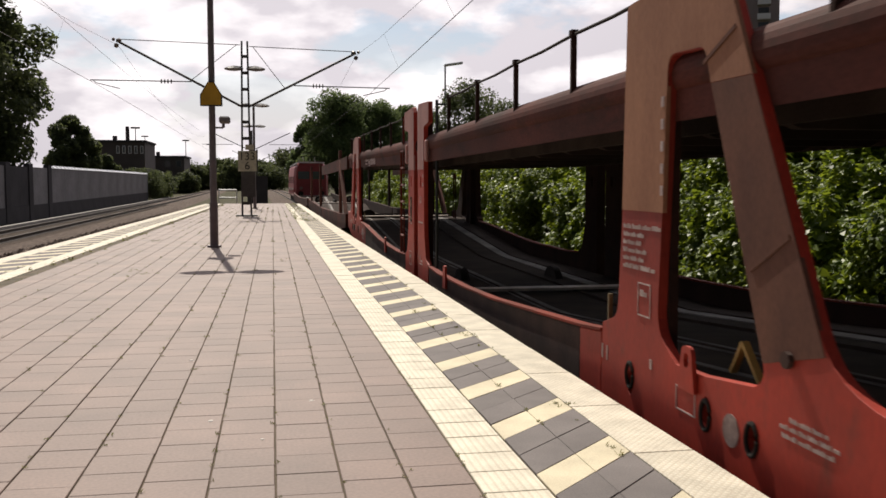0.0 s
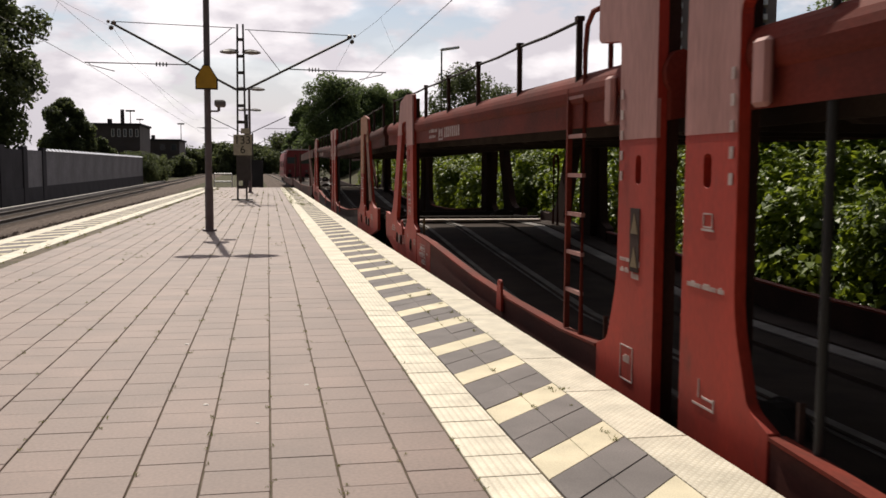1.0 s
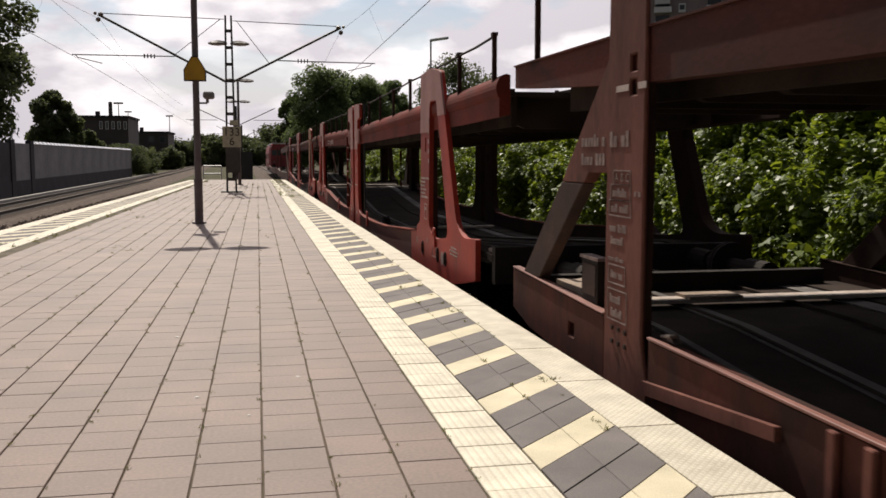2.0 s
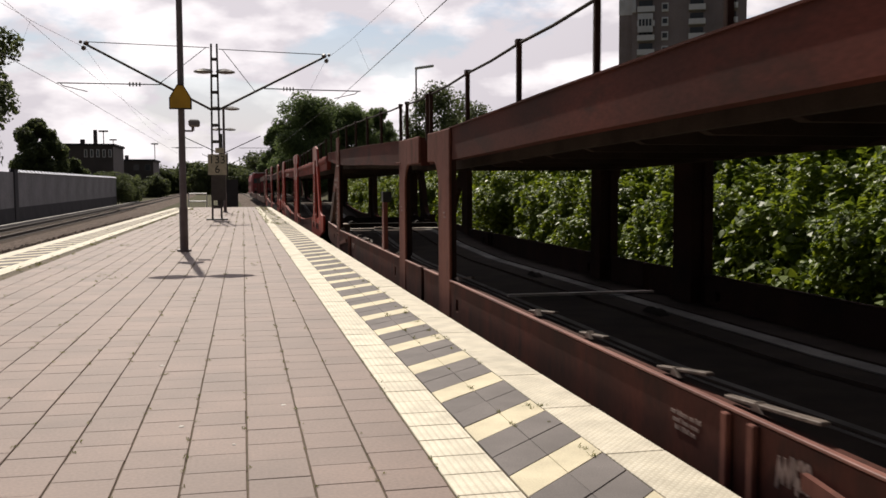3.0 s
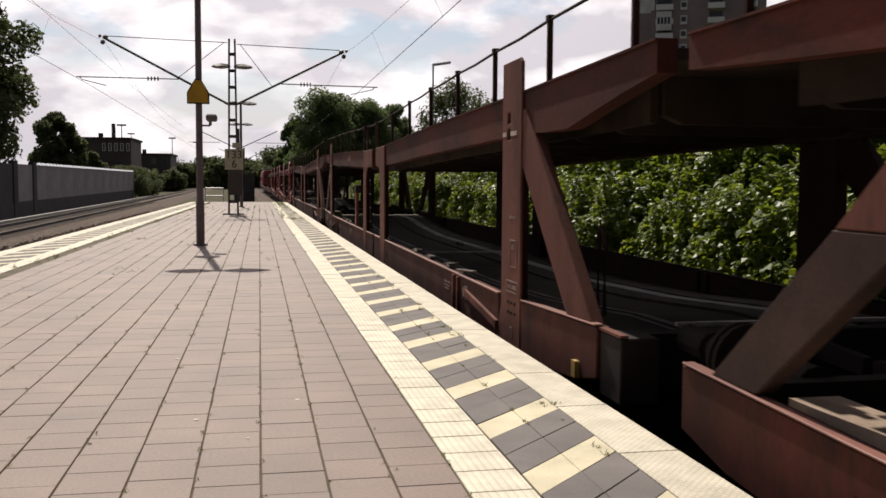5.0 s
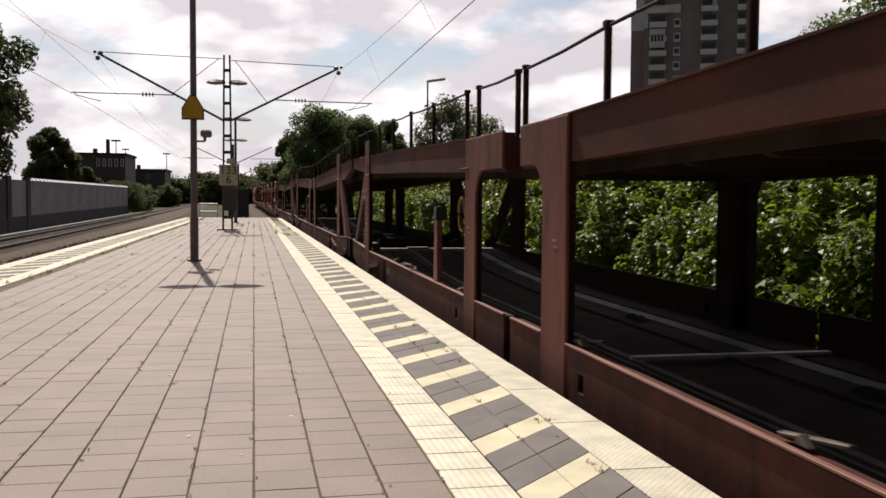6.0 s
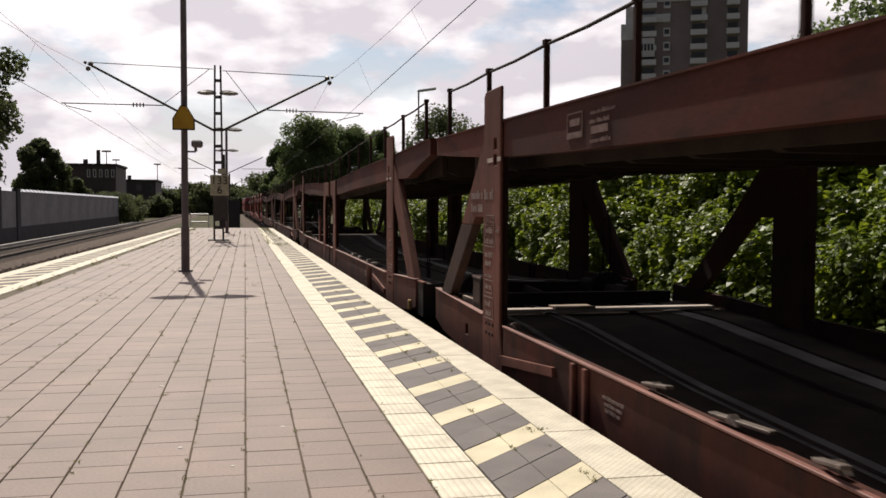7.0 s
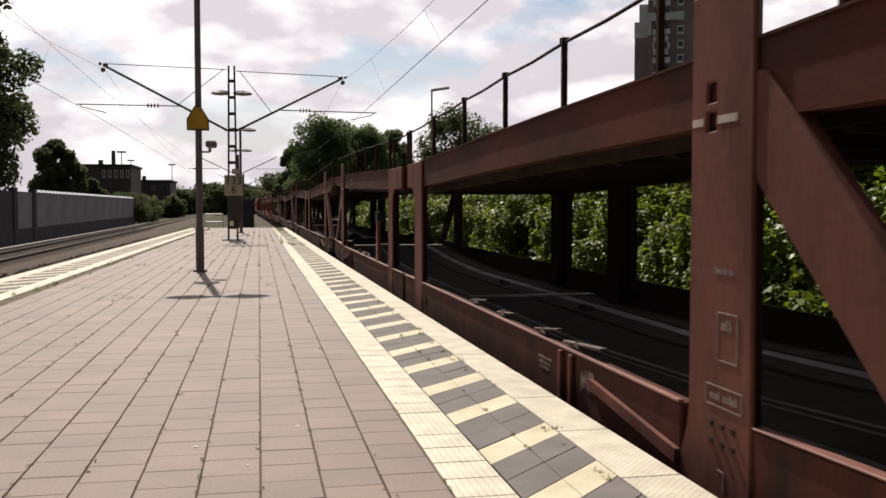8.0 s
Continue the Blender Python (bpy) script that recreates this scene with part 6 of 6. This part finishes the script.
part("pole", bm, GALV, root)
bm = bmesh.new()
beam(bm, (-0.05, 0, 7.5), (0.95, 0, 7.66), 0.26, 0.13)
part("head", bm, WALL_CAP, root, bevel=0.03)

# end of the platform: cabinet, rail
bm = bmesh.new()
box(bm, -1.55, -0.3, 60, 60.9, -1.2, 1.66)
tagged(new("equipment_cabinet", mesh_of("equipment_cabinet", bm, WALL_DARK)), "dark grey trackside equipment cabinet beyond the platform end", "cabinet")
root = thing("end_railing", "white tubular railing at the platform end", "railing")
for x in (-3.2, -2.15):
    bm = bmesh.new()
    tube(bm, [(x, 58.6, -1.2), (x, 58.6, 0.8)], 0.03, 8)
    part("post", bm, WALL_CAP, root)
for z in (0.33, 0.8):
    bm = bmesh.new()
    tube(bm, [(-3.2, 58.6, z), (-2.15, 58.6, z)], 0.045, 8)
    part("rail", bm, WALL_CAP, root)

# loose stones on the shoulder
rng = np.random.default_rng(8)
ico = [(0, 0, 1), (0.9, 0, 0.1), (0.1, 0.9, 0), (-0.9, 0.1, 0.1), (0, -0.9, 0), (0, 0, -0.7)]
tri = [(0, 1, 2), (0, 2, 3), (0, 3, 4), (0, 4, 1), (5, 2, 1), (5, 3, 2), (5, 4, 3), (5, 1, 4)]
sv, sf = [], []
for k in range(8000):
    y = 11 + 55 * rng.random() ** 1.5
    x = left_edge(y) - 0.1 - 3.6 * rng.random()
    s = 0.035 + 0.075 * rng.random() ** 2
    z = -0.93 + 0.2 * math.sin(math.pi * (left_edge(y) - x) / 3.8) * rng.random()
    n = len(sv)
    j = rng.normal(size=(6, 3)) * 0.22
    sv += [(x + s * (p[0] + q[0]), y + s * (p[1] + q[1]), z + s * (p[2] + q[2])) for p, q in zip(ico, j)]
    sf += [tuple(n + i for i in t) for t in tri]
tagged(new("ballast_stones", quads("ballast_stones", sv, sf, STONE)), "loose brown and grey ballast stones beside the platform", "stones", kind="stuff")


# ---- paving, piece by piece ----
def slab_mesh(name, w, d, mat, shear=0.0, h=0.045, ch=0.003):
    """One slab with chamfered top edges, its corner at the origin; shear slides it along y."""
    def ring(x0, x1, y0, y1, z):
        return [(x, y + shear * x, z) for x, y in ((x0, y0), (x1, y0), (x1, y1), (x0, y1))]
    v = ring(0, w, 0, d, -h) + ring(0, w, 0, d, -ch) + ring(ch, w - ch, ch, d - ch, 0)
    f = [(8, 9, 10, 11)]
    for a in (0, 4):
        f += [(a + k, a + (k + 1) % 4, a + 4 + (k + 1) % 4, a + 4 + k) for k in range(4)]
    return v, f


class Pavement:
    """Collects slabs: the nearest become parts, the rest one joined part."""

    def __init__(self, name, w, d, mat, shear=0.0, limit=300):
        self.name, self.mat, self.limit, self.count = name, mat, limit, 0
        self.v, self.f = slab_mesh(name, w, d, mat, shear)
        self.me = quads(name, self.v, self.f, mat)
        self.av, self.af = [], []

    def add(self, x, y, z, single, turn=0.0, squeeze=1.0):
        if single and self.count < self.limit:
            ob = new(self.name, self.me)
            ob.parent, ob.matrix_basis = platform, pose(x, y, z, 0, 0, turn) @ Matrix.Diagonal((squeeze, 1, 1, 1))
            self.count += 1
            return
        n = len(self.av)
        c, s = math.cos(radians(turn)), math.sin(radians(turn))
        self.av += [(x + p[0] * squeeze * c - p[1] * s, y + p[0] * squeeze * s + p[1] * c, z + p[2]) for p in self.v]
        self.af += [tuple(n + i for i in q) for q in self.f]

    def finish(self):
        if self.av:
            ob = new("distant_" + self.name + "s", quads(self.name + "_field", self.av, self.af, self.mat))
            ob.parent = platform
            tagged(ob, kind="stuff")


rnd = random.Random(17)
T = 0.3


def lean(x):
    """Turn of the paving lines at x, in degrees."""
    return math.degrees(math.atan(0.0039 * x))


def narrow(y):
    return 1 - 0.0039 * max(y, 0)


paver = Pavement("paver", T - 0.008, T - 0.0022, PAVER)
for col in range(20):
    x0 = 0.898 - T * (col + 1)
    off = (0.155 if col % 2 == 0 else 0.006) - 0.007 * max(col - 2, 0) + rnd.uniform(-0.012, 0.012)
    for row in [*range(-10, 194), *range(-20, -10)]:
        y = row * T + off
        if y > Y_END - 0.3 or right_x(x0, y) < left_edge(y) + 1.24 * narrow(y):
            continue
        paver.add(right_x(x0 + 0.0025, y) + rnd.gauss(0, 0.0008), y + rnd.gauss(0, 0.0004), rnd.gauss(0, 0.0005), 2.6 < y < 7.6 and -1.6 - 0.1 * y < x0, lean(x0) + rnd.gauss(0, 0.12), narrow(y))
paver.finish()

rib = Pavement("ribbed_tile", T - 0.006, T - 0.007, RIB)
dark_t, light_t = Pavement("grey_tile", 0.29 - 0.004, T - 0.005, STRIPE_DARK, 0.989), Pavement("cream_tile", 0.29 - 0.004, T - 0.005, STRIPE_LIGHT, 0.989)
stone = Pavement("edge_stone", 0.32, 0.975, EDGE)
for row in [*range(-10, 192), *range(-19, -10)]:
    y = 0.02 + row * T
    rib.add(right_x(0.903, y), y, 0.002 + rnd.gauss(0, 0.001), 2.6 < y < 12, lean(0.9), narrow(y))
    ys = 3.841 - 13 * 0.9 + row * T
    if ys > Y_END - 0.9:
        continue
    for c in range(2):
        y = ys + 0.29 * 0.989 * c
        (light_t if row % 3 == 0 else dark_t).add(right_x(1.212 + 0.29 * c, y), y, 0.001 + rnd.gauss(0, 0.001), 2.6 < y < 14, lean(1.4), narrow(y))
for k in range(-6, 57):
    y = 4.428 - 4 + k * 0.985
    if y < Y_END - 1:
        stone.add(right_x(1.793, y), y, 0.004 + rnd.gauss(0, 0.001), True, lean(2), narrow(y))
# the same band along the other edge
turn_l = lean(-4.6)
dark_l, light_l = Pavement("grey_tile", 0.286, T - 0.005, STRIPE_DARK, 0.989, limit=0), Pavement("cream_tile", 0.286, T - 0.005, STRIPE_LIGHT, 0.989, limit=0)
for row in range(-19, 192):
    y = row * T
    xe = left_edge(y)
    rib.add(xe + 0.92 * narrow(y), y, 0.002, False, turn_l, narrow(y))
    for c in range(2):
        (light_l if row % 3 == 0 else dark_l).add(xe + (0.33 + 0.29 * c) * narrow(y), y + 0.29 * 0.989 * c, 0.001, False, turn_l, narrow(y))
for k in range(-5, 57):
    stone.add(left_edge(k) + 0.003, k, 0.004, k > 12, turn_l, narrow(k))
for p in (rib, dark_t, light_t, stone, dark_l, light_l):
    p.finish()

# ---- weeds in the joints ----
av, af = [], []


def tuft(x, y, n, size):
    for _ in range(n):
        a, r = rnd.uniform(0, 6.28), size * rnd.uniform(0.4, 1)
        bx, by = x + rnd.gauss(0, size * 0.35), y + rnd.gauss(0, size * 0.35)
        tip = (bx + math.cos(a) * r * 0.7, by + math.sin(a) * r * 0.7, r * rnd.uniform(0.25, 0.8))
        w = 0.07 * r
        k = len(av)
        av.extend([(bx - math.sin(a) * w, by + math.cos(a) * w, 0), (bx + math.sin(a) * w, by - math.cos(a) * w, 0),
                   ((bx + tip[0]) / 2 + math.sin(a) * w * 1.4, (by + tip[1]) / 2 - math.cos(a) * w * 1.4, tip[2] * 0.7), tip,
                   ((bx + tip[0]) / 2 - math.sin(a) * w * 1.4, (by + tip[1]) / 2 + math.cos(a) * w * 1.4, tip[2] * 0.7)])
        af.append((k, k + 1, k + 2, k + 3, k + 4))


for k in range(16):
    y = 3.9 + k * 0.9
    for x in (1.5, 1.72, 1.79):
        for _ in range(rnd.randint(0, 3)):
            tuft(right_x(x, y), y + rnd.uniform(-0.2, 0.6) + 0.2, rnd.randint(5, 16), rnd.uniform(0.02, 0.045))
for k in range(1100):
    y = 3 + 47 * rnd.random() ** 1.7
    col = rnd.randint(0, 18)
    tuft(right_x(0.898 - T * col, y) + rnd.gauss(0, 0.01), y, rnd.randint(3, 12), rnd.uniform(0.012, 0.026) * (1 + y / 25))
for k in range(60):
    y = rnd.uniform(9, 55)
    tuft(left_edge(y) + 1.24 + rnd.gauss(0, 0.05), y, rnd.randint(8, 20), rnd.uniform(0.05, 0.1))
for k in range(150):
    y = rnd.uniform(32, 57)
    tuft(right_x(rnd.uniform(0.9, 1.8), y), y, rnd.randint(4, 12), rnd.uniform(0.05, 0.1))
for x, y, n, s in ((-1.95, 14.2, 7, 0.045), (-2.1, 14.9, 6, 0.045), (-1.4, 19.5, 4, 0.05), (0.1, 16.5, 4, 0.05), (-2.6, 22, 8, 0.06)):
    for _ in range(n):                             # loose patches
        tuft(x + rnd.gauss(0, 0.07), y + rnd.gauss(0, 0.28), rnd.randint(3, 8), s * rnd.uniform(0.6, 1.1))
tagged(new("weeds", quads("weeds", av, af, WEED)), "small green weeds growing in the paving joints", "weeds", kind="stuff")

# ---- trodden gum on the pavers ----
av, af = [], []
for x, y, r in ((0.22, 5.8, 0.016), (-0.36, 5.4, 0.018), (-0.62, 7.28, 0.02), (-0.07, 4.96, 0.012)):
    n = len(av)
    for ring, z in ((1.0, 0.0), (0.7, 0.004)):
        av += [(x + r * ring * math.cos(k * math.pi / 5) * rnd.uniform(0.8, 1.2), y + r * ring * math.sin(k * math.pi / 5) * rnd.uniform(0.8, 1.2), z) for k in range(10)]
    af += [(n + k, n + (k + 1) % 10, n + 10 + (k + 1) % 10, n + 10 + k) for k in range(10)] + [tuple(range(n + 10, n + 20))]
tagged(new("trodden_gum", quads("trodden_gum", av, af, GUM)), "small pale spots of trodden gum on the pavers", "gum", kind="stuff")


def motions():
    """The train rolls away along its track at an almost even speed, with a slight unevenness."""
    times = [0, 0.1, 0.2] + [0.5 * k for k in range(1, 16)] + [7.8, 7.9, 8.0]
    uneven = ((0.0, 0.0), (2.8, 0.0), (3.0, -0.01), (3.5, 0.08), (4.0, -0.16), (5.5, 0.18), (6.0, -0.12), (6.5, 0.08), (7.0, -0.2), (7.5, 0.13), (8.0, 0.02))
    for w, s, length in train:
        rows = []
        for t in times:
            y = s + SPEED * t - 0.4 * max(0.0, t - 7.0) ** 2 + float(np.interp(t, [u[0] for u in uneven], [u[1] for u in uneven]))
            y2 = y - length
            x1, x2 = track_shift(y), track_shift(y2)
            turn = math.degrees(math.atan2(-(x1 - x2), length))
            rows.append((t, pose(TRACK_X + x1, y, 0, 0, 0, turn)))
        walk(w, rows)


motions()
